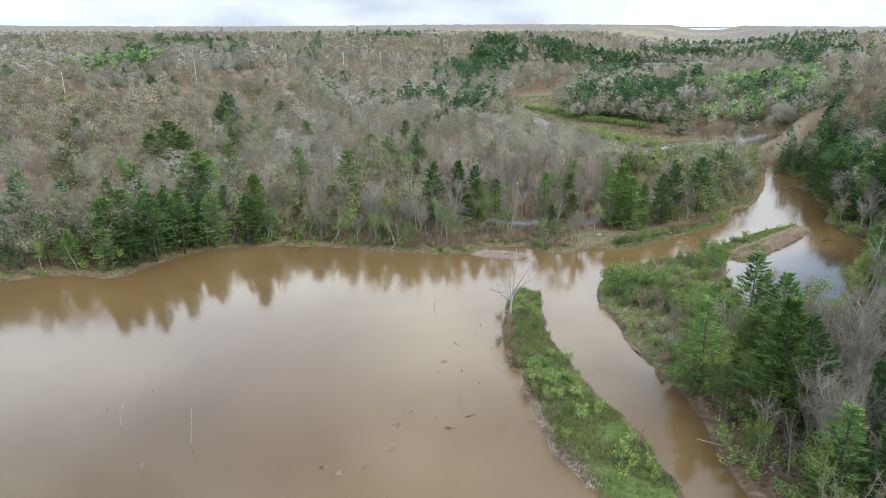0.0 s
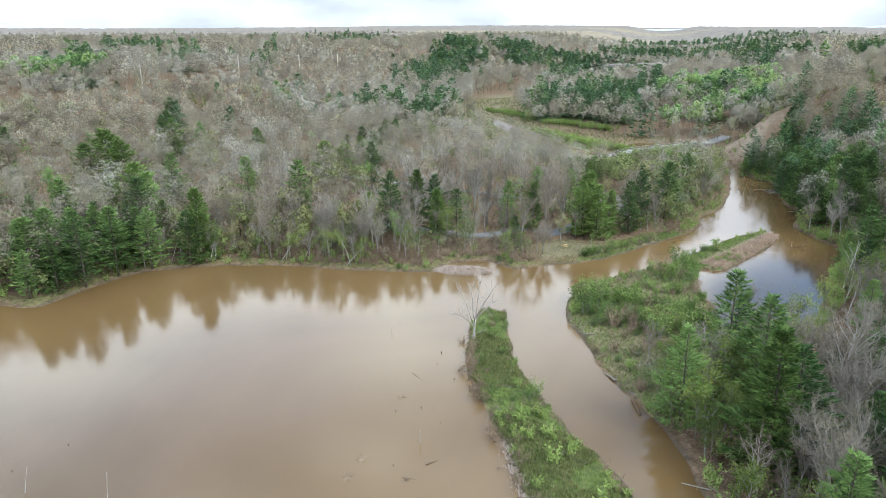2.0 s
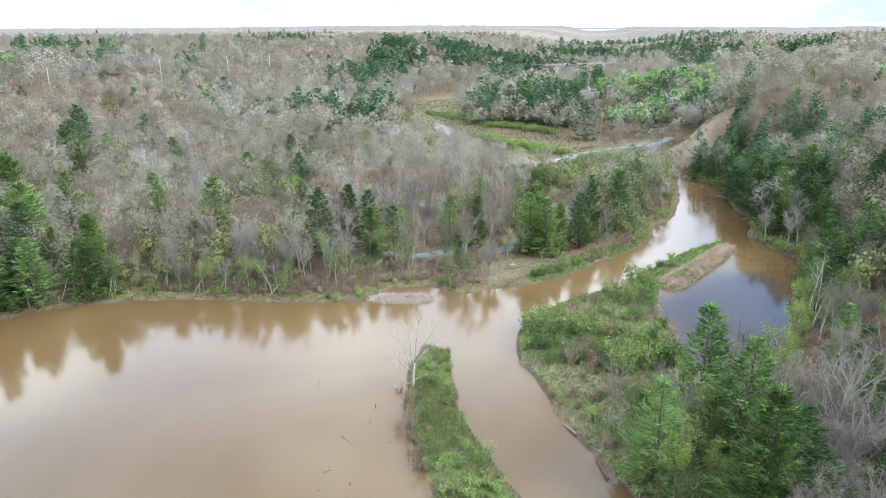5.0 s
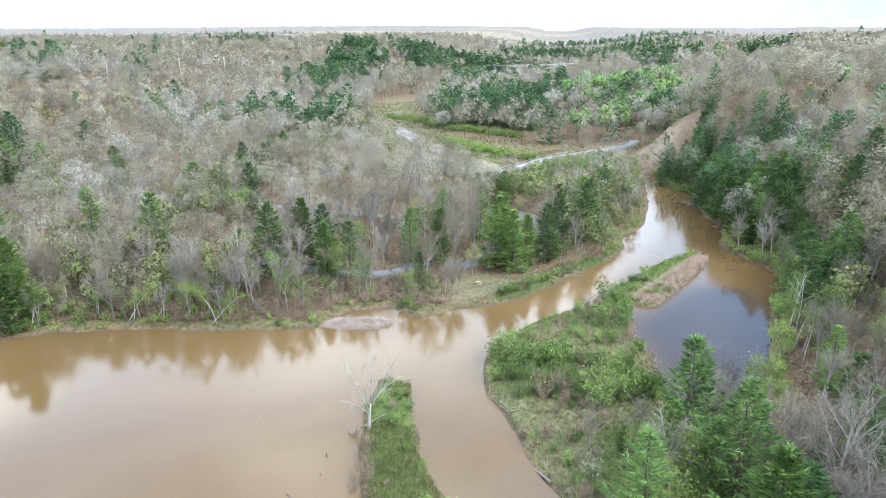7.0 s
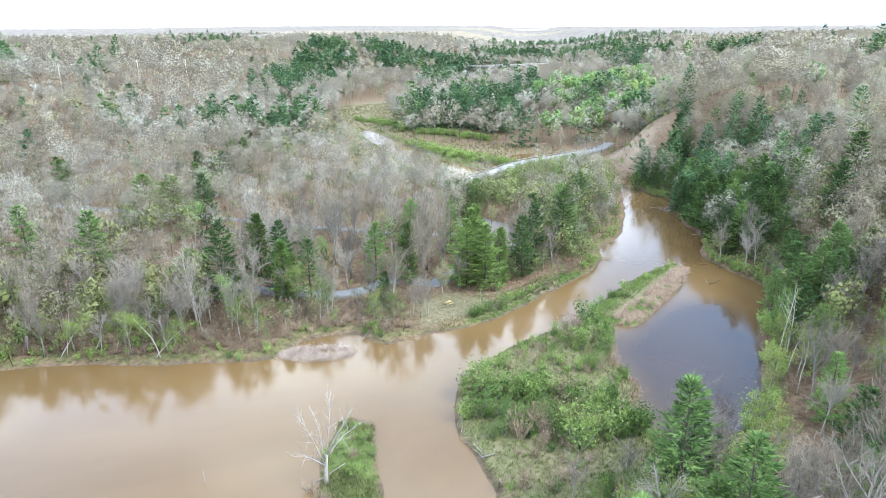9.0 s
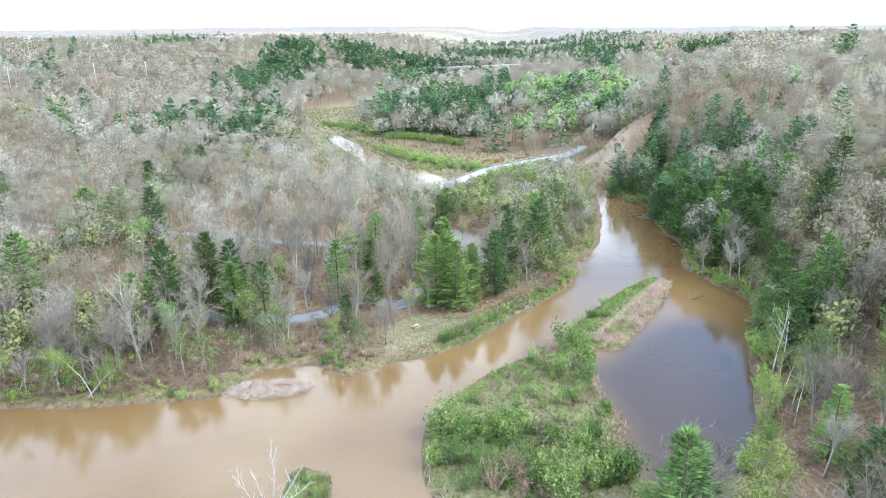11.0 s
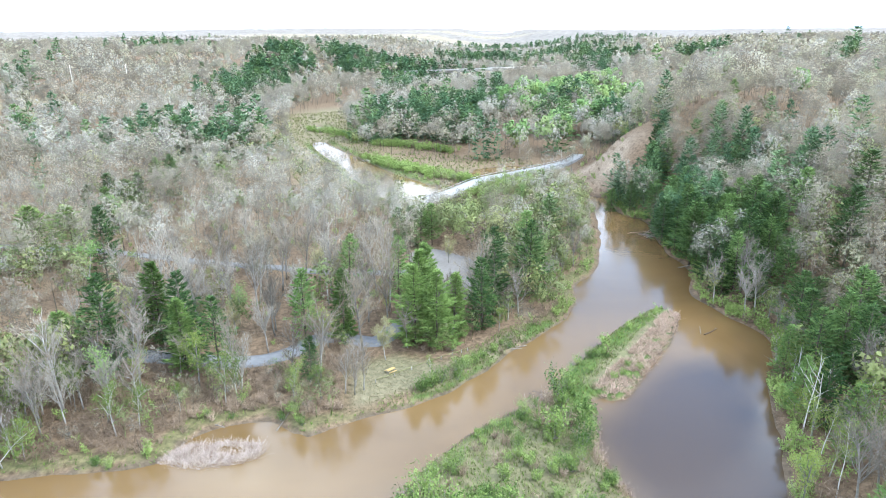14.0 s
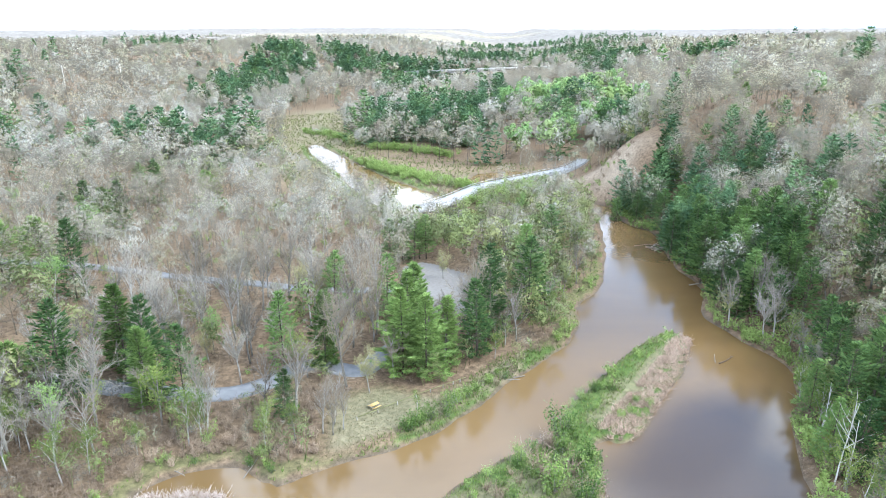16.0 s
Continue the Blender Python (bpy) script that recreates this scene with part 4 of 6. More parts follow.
BIG_PINE = Kind("tall_white_pine", "large white pine with dense drooping green plumes", "tree", "large pine trees", [pine_tree(RNG, 17.5, 80, b, w, 0.85, 0.095, 0.8, 7) for b, w in ((0.03, 0.25), (0.07, 0.28), (0.05, 0.23))], M_PINE_BARK, M_FRESH_NEEDLE)
BROAD_PINE = Kind("broad_white_pine", "old white pine with a broad many-tiered green crown", "tree", "large pine trees", [pine_tree(RNG, 17.5, 46, b, w, 1.15, 0.13, 0.95, 8) for b, w in ((0.1, 0.42), (0.16, 0.46))], M_PINE_BARK, M_FRESH_NEEDLE)
GREEN = Kind("young_leaf_tree", "slender tree with fresh pale green leaves", "tree", "leafing trees", [leafy_tree(RNG, h, 1250, 0.21) for h in (10, 12, 11, 9)], M_BARK, M_LEAF)
LIME = Kind("lime_green_tree", "hardwood tree in bright lime-green new leaf", "tree", "leafing trees", [leafy_tree(RNG, h, 1400, 0.25) for h in (13, 12)], M_BARK, M_LIME)
CATKIN = Kind("yellow_budded_tree", "hardwood tree hung with yellow spring catkins", "tree", "leafing trees", [leafy_tree(RNG, h, 2600, 0.17) for h in (12, 10)], M_BARK, M_CATKIN)
SHRUB = Kind("green_shrub", "rounded green willow shrub on the river bank", "shrub", "bank shrubs", [shrub(RNG, h, 680, 0.16) for h in (2.6, 2.2, 3.0, 1.8)], M_BARK, M_SHRUB, "foliage", "stem")
BRUSH = Kind("dry_shrub", "dry leafless brown shrub with tangled stems", "shrub", "dry shrubs", [shrub(RNG, h, 0) for h in (2.4, 2.0, 2.8)], M_DRY, M_DRY, "brushwood", "stem")


def plant_woods():
    rng = np.random.default_rng(23)
    xs, ys = [], []
    for near, far, gap in ((0, 330, 6.0), (330, 700, 8.0), (700, 1600, 12.6)):
        n = int(2 * far / gap)
        gx, gy = np.meshgrid(np.arange(-n, n + 1) * gap, np.arange(-n // 8, n + 1) * gap)
        gx, gy = (gx + rng.uniform(-0.48, 0.48, gx.shape) * gap).ravel() + 25, (gy + rng.uniform(-0.48, 0.48, gy.shape) * gap).ravel() + 20
        r, b = np.hypot(gx - 25, gy - 20), np.degrees(np.arctan2(gx - 15, gy + 40))
        keep = (r >= near) & (r < far) & (b > -36) & (b < 60) & (gy > 25)
        xs.append(gx[keep]), ys.append(gy[keep])
    n = 1900  # the slope beside the river is the thickest wood
    xs.append(rng.uniform(44, 200, n)), ys.append(rng.uniform(-40, 262, n))
    keep = away(TOE_LINE, xs[-1], ys[-1])[1] | (ys[-1] < 92) | (xs[-1] > np.interp(ys[-1], [130, 166, 181, 194, 212, 229, 245], [122, 122, 131, 138, 150, 157, 162]))
    xs[-1], ys[-1] = xs[-1][keep], ys[-1][keep]
    ex, ey = rng.uniform(84, 168, 620), rng.uniform(166, 268, 620)  # low dense growth on the river's west bank
    keep = ~away(TOE_LINE, ex, ey)[1] & (shore(ex, ey) < 32) & (ex < np.interp(ey, [166, 181, 194, 212, 229, 268], [116, 122, 130, 142, 150, 162]))
    low_growth = keep.sum()
    xs.append(ex[keep]), ys.append(ey[keep])
    ex, ey = rng.uniform(-105, 12, 430), rng.uniform(138, 186, 430)  # the far shore's dense front
    keep = (shore(ex, ey) > 2.0) & (shore(ex, ey) < 26)
    low_growth += keep.sum()
    front = keep.sum()
    xs.append(ex[keep]), ys.append(ey[keep])
    for a, b, c in CONIFERS + LIMES:  # the stands are closer set than the wood round them
        if c < 60:
            n = int(c * c / 11)
            ang, rad = rng.uniform(0, 2 * math.pi, n), c * np.sqrt(rng.uniform(0, 1, n))
            xs.insert(0, a + rad * np.cos(ang)), ys.insert(0, b + rad * np.sin(ang))
    x, y = np.concatenate(xs), np.concatenate(ys)
    sd = shore(x, y)
    dv = away(VALLEY_LINE, x, y, False)[0]
    in_clear = away(CLEARING_LINE, x, y)[1]
    d_lot, in_lot = away(LOT_LINE, x, y)
    lane = away(LANE_LINE, x, y, False)[0]
    cause = away(CAUSEWAY_LINE, x, y, False)[0]
    north = away(NORTH_LANE_LINE, x, y, False)[0]
    hill = away(TOE_LINE, x, y)[1]
    on_dike = away(DIKE_LINE, x, y)[1]
    spit = (x > 44) & (y < 166) & ~hill & (y < 0.58 * (x - 44) + 140)
    bare_spit = spit & ((y > 97) | (x < 52) & (y > 85))
    bar = (x > 80) & spit
    cliff = np.hypot((x - 174) / 15, (y - 260) / 22) < 1.0
    marsh = (y > 285) & (y < 600) & (dv < np.where(y < 350, 34, 15))
    ride = (away(curve(POLE_LINE, 3, False), x, y, False)[0] < 11) & (x < -15)
    ok = (sd > 2.2) & ~in_clear & ~in_lot & (lane > 3.4) & (cause > 7) & (north > 1.6) & ~on_dike & ~bare_spit & ~bar & ~cliff & ~marsh & ~ride
    span = y - 745 - 0.166 * (x - 250)  # nothing tall hides the highway bridge
    ok &= ~((span > -110) & (span < 14) & (x > 215) & (x < 475) & (rng.random(len(x)) < 0.9))
    ok &= ~((np.abs(sd) < 9) & (y > 262) & (y < 320) & (x > 104))
    ok |= (sd > 0.5) & ~cliff & (y > 130) & (y < 255) & (x > np.interp(y, [130, 166, 181, 194, 212, 229, 245], [118, 118, 127, 134, 146, 153, 159]))
    ok &= rng.random(len(x)) > 0.06
    low_row = ((np.arange(len(x)) >= len(x) - low_growth) & (np.arange(len(x)) < len(x) - front))[ok]
    front_row = (np.arange(len(x)) >= len(x) - front)[ok]
    x, y, sd, hill, spit = x[ok], y[ok], sd[ok], hill[ok], spit[ok]
    z = height(x, y) - 0.1
    r = np.hypot(x - 45, y - 110)
    con, lim, den = share(CONIFERS, x, y), share(LIMES, x, y), share(DENSE_GREEN, x, y)
    dice = rng.random(len(x))
    patch = ripple(x, y, 23, 5.0) * 0.5 + 0.5
    kind = np.full(len(x), 0)
    kind[dice < 0.14 + 0.25 * (patch > 0.62)] = 1
    kind[(dice > 0.86)] = 3
    russet = (y > 640) & (x < 260) | hill & (dice < 0.6) & (x > 140) | (x < -42) & (y > 195) & (y < 430) | (x > 30) & (x < 75) & (y > 440) | hill & (y > 215) & (x > 225)
    kind[russet & (dice < 0.72)] = 1
    kind[(dice > 0.86) & ((r > 330) | (patch < 0.5)) & (y > 170)] = 0
    kind[dice > 0.993] = 2
    kind[(dice > 0.91) & (dice < 0.918) & (r < 260)] = 4
    kind[hill & (dice > 0.95) & (r < 230) & (y > 130)] = 2
    kind[rng.random(len(x)) < 0.6 * den] = 3
    kind[rng.random(len(x)) < np.clip(1.5 * con, 0, 0.92)] = 2
    kind[rng.random(len(x)) < np.clip(1.2 * lim, 0, 0.85)] = 4
    # trees in far sunlit patches take the cream colour in place of light
    kind[(kind != 2) & (rng.random(len(x)) < 0.9 * share(PALE_AND_SUNLIT, x, y))] = 5
    kind[spit & (dice < 0.4)] = 3
    kind[hill & (y < 150) & (dice < 0.5)] = 1
    kind[hill & (y < 150) & (dice > 0.6) & (dice < 0.78)] = 3
    kind[hill & (y < 150) & (dice > 0.96)] = 2
    kind[spit & (dice > 0.97)] = 2
    close = (x > 46) & (y < 96) | hill & (y < 140)
    kind[close] = np.select([dice[close] < 0.3, dice[close] < 0.6, dice[close] < 0.95], [0, 1, 3], 2)
    shady = (x > np.interp(y, [130, 166, 181, 194, 212, 229, 245], [118, 118, 127, 134, 146, 153, 159])) & (y > 138) & (y < 250) & (sd < 14)
    kind[shady & (dice < 0.42)] = 2
    across = (x > 88) & ~shady & ~hill & (y > 160) & (y < 262) & (sd < 40)
    kind[across & (dice < 0.55)] = 3
    keep_open = (x > 46) & (x < 100) & (y > 150) & (y < 190)
    north_edge = (x > -30) & (x < 62) & (y > 150) & (y < 192) & (kind != 2)
    kind[north_edge & (dice > 0.72)] = 3
    kind[keep_open & (kind == 2)] = 0
    kind[across & (kind == 2) & (rng.random(len(x)) < 0.7)] = 0
    edge = (sd < 9) & (kind != 2)
    kind[edge & (dice < 0.35)] = 3
    kind[low_row] = np.where(dice[low_row] < 0.6, 3, np.where(dice[low_row] < 0.8, 1, 0))
    kind[front_row] = np.select([dice[front_row] < 0.3, dice[front_row] < 0.55, dice[front_row] < 0.72], [0, 1, 3], 2)
    kind[front_row & (x > -44) & (kind == 2)] = 3
    turn = rng.uniform(0, 2 * math.pi, len(x))
    size = rng.uniform(0.7, 1.2, len(x)) * np.where(sd < 9, 0.82, 1.0)
    size[kind == 2] *= rng.uniform(0.7, 1.05, (kind == 2).sum()) * np.where(r[kind == 2] > 200, 1.12, 1.0)
    size[low_row] *= 0.72
    size[kind == 4] *= 1.2
    order = np.argsort(r)
    counts = [0] * 6
    limits = (260, 100, 110, 90, 40, 0)
    kinds = (BARE, BUDDING, PINE, GREEN, LIME, CATKIN)
    rest = [[] for _ in kinds]
    for i in order:
        k = kind[i]
        if counts[k] < limits[k] and r[i] < 190:
            counts[k] += 1
            kinds[k].put(pose(x[i], y[i], z[i], 0, 0, math.degrees(turn[i])) @ Matrix.Diagonal((size[i], size[i], size[i] * rng.uniform(0.92, 1.1), 1)), int(turn[i] * 1000))
        else:
            rest[k].append((x[i], y[i], z[i], turn[i], size[i], r[i]))
    r2 = np.random.default_rng(31)

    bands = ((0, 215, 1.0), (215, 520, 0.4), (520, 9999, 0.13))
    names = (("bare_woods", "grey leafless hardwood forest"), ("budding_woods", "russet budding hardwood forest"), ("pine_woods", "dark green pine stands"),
             ("leafing_woods", "woodland in fresh pale green leaf"), ("lime_woods", "grove in bright lime-green leaf"), ("pale_woods", "hardwoods coloured cream for distant sunlight and pale stands"))
    mats = (M_TWIG_FAR, M_BUD_FAR, M_NEEDLE_FAR, M_LEAF_FAR, M_LIME_FAR, M_PALE_SUNLIT_FAR)
    for k, (name, label) in enumerate(names):
        for near, far, detail in bands:
            rows = [p[:5] for p in rest[k] if near <= p[5] < far]
            if not rows:
                continue
            forms = []
            for v in range(5):
                tall = (16, 14, 19, 11, 13, 14)[k] * r2.uniform(0.9, 1.08)
                if k in (0, 1, 5):
                    c = broom(r2, tall, {1.0: 380, 0.4: 125, 0.13: 26}[detail], {1.0: 0.85, 0.4: 1.5, 0.13: 3.2}[detail], {1.0: 0.2, 0.4: 0.36, 0.13: 0.5}[detail], r2.uniform(0.2, 0.29))
                elif k == 2:
                    w, c = pine_tree(r2, tall, {1.0: 11, 0.4: 7, 0.13: 3}[detail], 0.06, r2.uniform(0.22, 0.28), {1.0: 1.4, 0.4: 1.8, 0.13: 2.8}[detail], {1.0: 0.25, 0.4: 0.42, 0.13: 0.9}[detail], {1.0: 1.1, 0.4: 1.5, 0.13: 2.6}[detail], 5, 3)
                else:
                    w, c = leafy_tree(r2, tall, {1.0: 140, 0.4: 45, 0.13: 10}[detail], {1.0: 0.48, 0.4: 0.8, 0.13: 1.7}[detail], 0.3)
                    c.add(*puffs(r2, tall, {1.0: 120, 0.4: 85, 0.13: 22}[detail] * (3 if k == 4 else 1), {1.0: 0.7, 0.4: 0.9, 0.13: 2.2}[detail], r2.uniform(0.2, 0.27), {1.0: 0.4, 0.4: 0.5, 0.13: 0.7}[detail]).arrays())
                forms.append(c)
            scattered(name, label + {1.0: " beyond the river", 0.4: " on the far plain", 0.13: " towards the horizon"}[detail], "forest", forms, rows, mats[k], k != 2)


plant_woods()


# ---- trees that stand out, each at its own place ----
def plant(kind, rows, rng):
    """rows: x, y, height as a share of the form's own."""
    x, y, s = np.array(rows, float).T
    for a, b, c, k in zip(x, y, height(x, y), s):
        k *= (1.35 if b < 235 else 1.45) if kind is PINE and 165 < b < 330 and a < 130 else 1.0
        kind.put(pose(a, b, c - 0.1, 0, 0, rng.uniform(0, 360)) @ Matrix.Diagonal((k, k, k, 1)), int(rng.integers(0, 99)))


PICK = np.random.default_rng(41)
plant(BIG_PINE, [(68.2, 169.7, 0.95), (69.3, 162.8, 0.85), (71.5, 174.2, 0.95), (54.7, 173.6, 0.8), (66, 165.5, 0.9), (54.6, 65.3, 1.23), (23, 182.2, 0.9), (26.9, 168.7, 0.8), (74, 166, 0.75),
                 (-33.2, 162.5, 1.05)], PICK)
plant(BROAD_PINE, [(-71.2, 223, 1.2), (-66.1, 218.9, 1.05), (-79.2, 227, 0.9), (-55.5, 191.9, 1.0), (-60.5, 188, 0.85), (14.1, 262.3, 0.8), (3.4, 236.4, 0.8), (-3.5, 231.5, 0.9), (9, 174.2, 0.7), (-64, 270, 0.75), (-30.6, 274.9, 0.7), (41.3, 284.6, 0.75), (-102, 212, 0.8), (-96, 216, 0.7)], PICK)
plant(PINE, [(32, 168.1, 0.6), (47.9, 175.9, 0.6), (45.6, 159, 0.5), (69.9, 187.3, 0.6), (60.6, 191.8, 0.6), (88, 179.3, 0.7), (96.1, 177.8, 0.75), (116, 202.9, 0.65), (104.6, 194.7, 0.6), (83.2, 218, 0.5), (86.2, 218, 0.5), (89, 217, 0.5),
             (79.9, 218, 0.5), (16.5, 172.6, 0.45), (10.4, 263.7, 0.65), (17.9, 266.4, 0.6), (80, 166.5, 0.65), (85, 172, 0.7)], PICK)
plant(PINE, [(-62.2, 151, 1.05), (-55.4, 148, 1.05), (-50.3, 154.1, 1.0), (-43.8, 157.9, 0.9), (-65, 146.1, 1.0), (-55.9, 159.8, 0.9), (-59, 155, 0.95), (-52, 159, 0.9), (-47, 161, 0.85), (-60, 145, 0.8), (-68, 150, 0.9), (-57, 165, 0.85),
             (-35.2, 159.9, 0.8), (-46, 196.5, 0.85), (-25.8, 199.3, 0.75), (-9.2, 182.5, 0.85), (14.7, 175.2, 0.75), (27.1, 174.8, 0.7), (-63.5, 267.1, 0.8), (-70, 306.2, 0.8), (-30.7, 265.6, 0.6), (-66, 272, 0.7), (-60, 262, 0.7)], PICK)
plant(PINE, [(9.7, 262.1, 0.5), (4.3, 268.3, 0.5), (26.2, 298.9, 0.6), (22, 302, 0.55), (-114.9, 253.1, 0.65), (-154.3, 374, 0.6), (-125.5, 417.9, 0.7), (-89, 431.4, 0.55), (-65.2, 344.3, 0.55), (-19.5, 467.3, 0.6), (-52.4, 520.5, 0.5), (-80, 428, 0.5)], PICK)
plant(PINE, [(308.6, 381.1, 1.0), (338.2, 389.6, 0.75), (212.3, 244, 0.65), (203.6, 234.4, 0.65), (187, 247.9, 0.5), (176.5, 238.4, 0.95), (173.1, 234.8, 0.8), (176.4, 232.5, 0.8), (163.2, 239.2, 0.5), (159.2, 226.9, 0.6), (162.1, 211.9, 0.8),
             (159.3, 202.2, 0.85), (150, 192.1, 0.85), (143.4, 179.8, 0.95), (138, 170.3, 0.9), (143.8, 172.8, 0.95), (157.7, 186.9, 0.75), (159.6, 185.5, 0.85), (140.5, 162.5, 0.95), (181.8, 206, 0.6), (182.3, 212.9, 0.6), (180, 200.3, 0.6)], PICK)
plant(PINE, [(136.5, 161, 0.8), (134.6, 163.1, 0.7), (162.2, 168.2, 0.95), (175.8, 181.6, 0.8), (169.4, 180.2, 0.7), (151.2, 148.1, 1.05), (149.8, 157.9, 0.5), (175.8, 221.3, 0.6), (181.5, 221, 0.6), (128.9, 128.1, 1.0), (136, 154, 0.65), (437.2, 380.6, 0.9),
             (146, 168, 0.95), (150, 178, 0.95), (147.5, 186, 0.9), (152, 171, 0.9), (154, 196, 0.9), (158, 214, 0.8), (148, 198, 0.75), (156, 232, 0.5)], PICK)
plant(PINE, [(76, 74, 0.85), (82, 80, 0.8), (90, 88, 0.75), (72, 77, 0.6), (96, 98, 0.7), (64, 58, 0.85), (67, 63, 0.75), (61, 45, 0.8), (66, 47, 0.8), (119, 127, 0.85), (112, 119, 0.7), (126, 134, 0.8), (108, 112, 0.7), (132, 141, 0.8), (124, 126, 0.9), (63.3, 89.2, 1.12), (60.8, 77.4, 1.15), (66.5, 92, 0.8), (51.5, 49, 0.9), (56, 46, 0.95), (60, 51, 0.85), (111, 122, 0.6), (118, 131, 0.6)], PICK)
plant(GREEN, [(116.5, 128, 0.7), (121, 132.5, 0.75), (110, 121.5, 0.7), (105.5, 115, 0.8), (129, 141, 0.7), (131.5, 147, 0.75), (115, 122, 0.8), (48.6, 69, 1.0), (50, 74, 1.1), (48.8, 79, 0.8), (52, 78, 1.05), (54.5, 70, 1.0), (55, 84, 0.9), (50.5, 84.5, 0.7), (66, 96, 0.85), (94.5, 107, 0.9), (118, 129, 0.9), (121, 135, 0.8), (126, 136, 0.7),
              (57, 77, 0.9), (81, 92.5, 1.0), (20, 155, 0.7), (34, 158, 0.7), (46, 153, 0.6), (100, 175, 0.8), (111, 190, 0.8), (124, 205, 0.9), (137, 224, 0.9), (128, 228, 1.0), (143, 240, 0.8)], PICK)
plant(CATKIN, [(59.3, 162, 0.92), (57.9, 193, 1.1), (55, 196, 1.0), (36, 181, 0.8), (30, 187, 0.8), (88, 203, 0.8), (-11, 166, 0.85), (-26, 166, 0.9), (62, 61, 0.8), (66, 66, 0.85)], PICK)
plant(BUDDING, [(57.5, 57.5, 1.0), (62, 60.5, 0.9), (-45.5, 158.5, 0.8), (-20, 163.5, 0.75), (66, 70, 1.0), (76, 84, 0.9), (103, 110, 0.7)], PICK)
plant(LIME, [(11.5, 177, 0.9), (37, 186, 0.75), (15, 164, 0.9), (-46, 208, 0.8)], PICK)
plant(BARE, [(69.9, 94.6, 0.72), (66, 88, 0.8), (68, 91, 0.75), (64.9, 77.5, 1.25), (69.4, 73.1, 1.35), (72, 80, 1.0), (18.6, 174.6, 1.0), (29.4, 184, 1.1), (40.5, 171.5, 0.9), (23.4, 205.5, 1.1), (70, 97, 0.85), (72.5, 93.5, 0.9), (75, 96.5, 0.8), (84, 85, 0.95), (79, 84, 0.9), (63.5, 82, 0.7), (61, 96, 0.55),
             (93, 96, 0.9), (100, 104, 0.9), (60, 62, 0.75), (64, 57, 0.8), (57, 60, 0.7), (51, 56, 0.6), (108, 112, 0.8), (50, 153.5, 0.6), (51.3, 152.6, 0.55), (53, 153.4, 0.62), (52, 155, 0.6)], PICK)


def birch(rng, tall):
    """A leaning white birch with thin hanging leaf."""
    wood, leaf = Shape(), Shape()
    trunk = bent((0, 0, -0.3), (0, 0, 1), tall, rng, 6, 0.06)
    wood.tube(trunk, np.linspace(0.1, 0.025, 7), 6)
    pts = []
    for k in range(16):
        s = rng.uniform(0.4, 0.98)
        at = np.array([np.interp(s * tall, trunk[:, 2], trunk[:, j]) for j in range(3)])
        a = rng.uniform(0, 2 * math.pi)
        twig = bent(at, (math.cos(a), math.sin(a), 0.7), tall * 0.17 * (1.25 - s), rng, 3, 0.2, -0.1)
        wood.tube(twig, np.linspace(0.035, 0.01, 4), 3, False)
        pts += [twig[i] for i in (1, 2, 3)]
    pts = np.array(pts)
    leaf.leaves(pts[rng.integers(0, len(pts), 1100)] + rng.normal(0, 0.42, (1100, 3)), 0.17 * rng.uniform(0.6, 1.2, 1100), rng)
    return wood, leaf


BIRCH = Kind("white_birch", "leaning white birch with thin pale green leaf", "tree", "birches on the bank", [birch(PICK, h) for h in (11, 10, 12)], M_PALE_BARK, M_LEAF)
for n, (x, y, lean, turn, s) in enumerate([(-30.8, 160.6, 14, 70, 1.0), (-29.6, 161.2, 6, 10, 0.95), (-13.6, 158.2, 24, 75, 0.95), (-12.4, 158.4, 16, 40, 0.8), (3.2, 152.6, 6, -60, 1.05), (2.2, 152.5, 30, 78, 0.8),
                                           (-4.6, 158, 22, 60, 0.8), (-8, 158.3, 18, 85, 0.75), (-40, 160.5, 10, 100, 0.8), (-72, 143.5, 12, -50, 0.8), (-80, 143.2, 8, 20, 0.85), (64, 147.8 + 5, 4, 0, 0.5), (99, 106, 20, 130, 1.0), (103, 112, 12, 100, 0.9)]):
    BIRCH.put(pose(x, y, float(height(x, y)[0]) - 0.1, 0, 0, turn) @ pose(0, 0, 0, lean, 0, 0) @ Matrix.Diagonal((s, s, s, 1)), n)


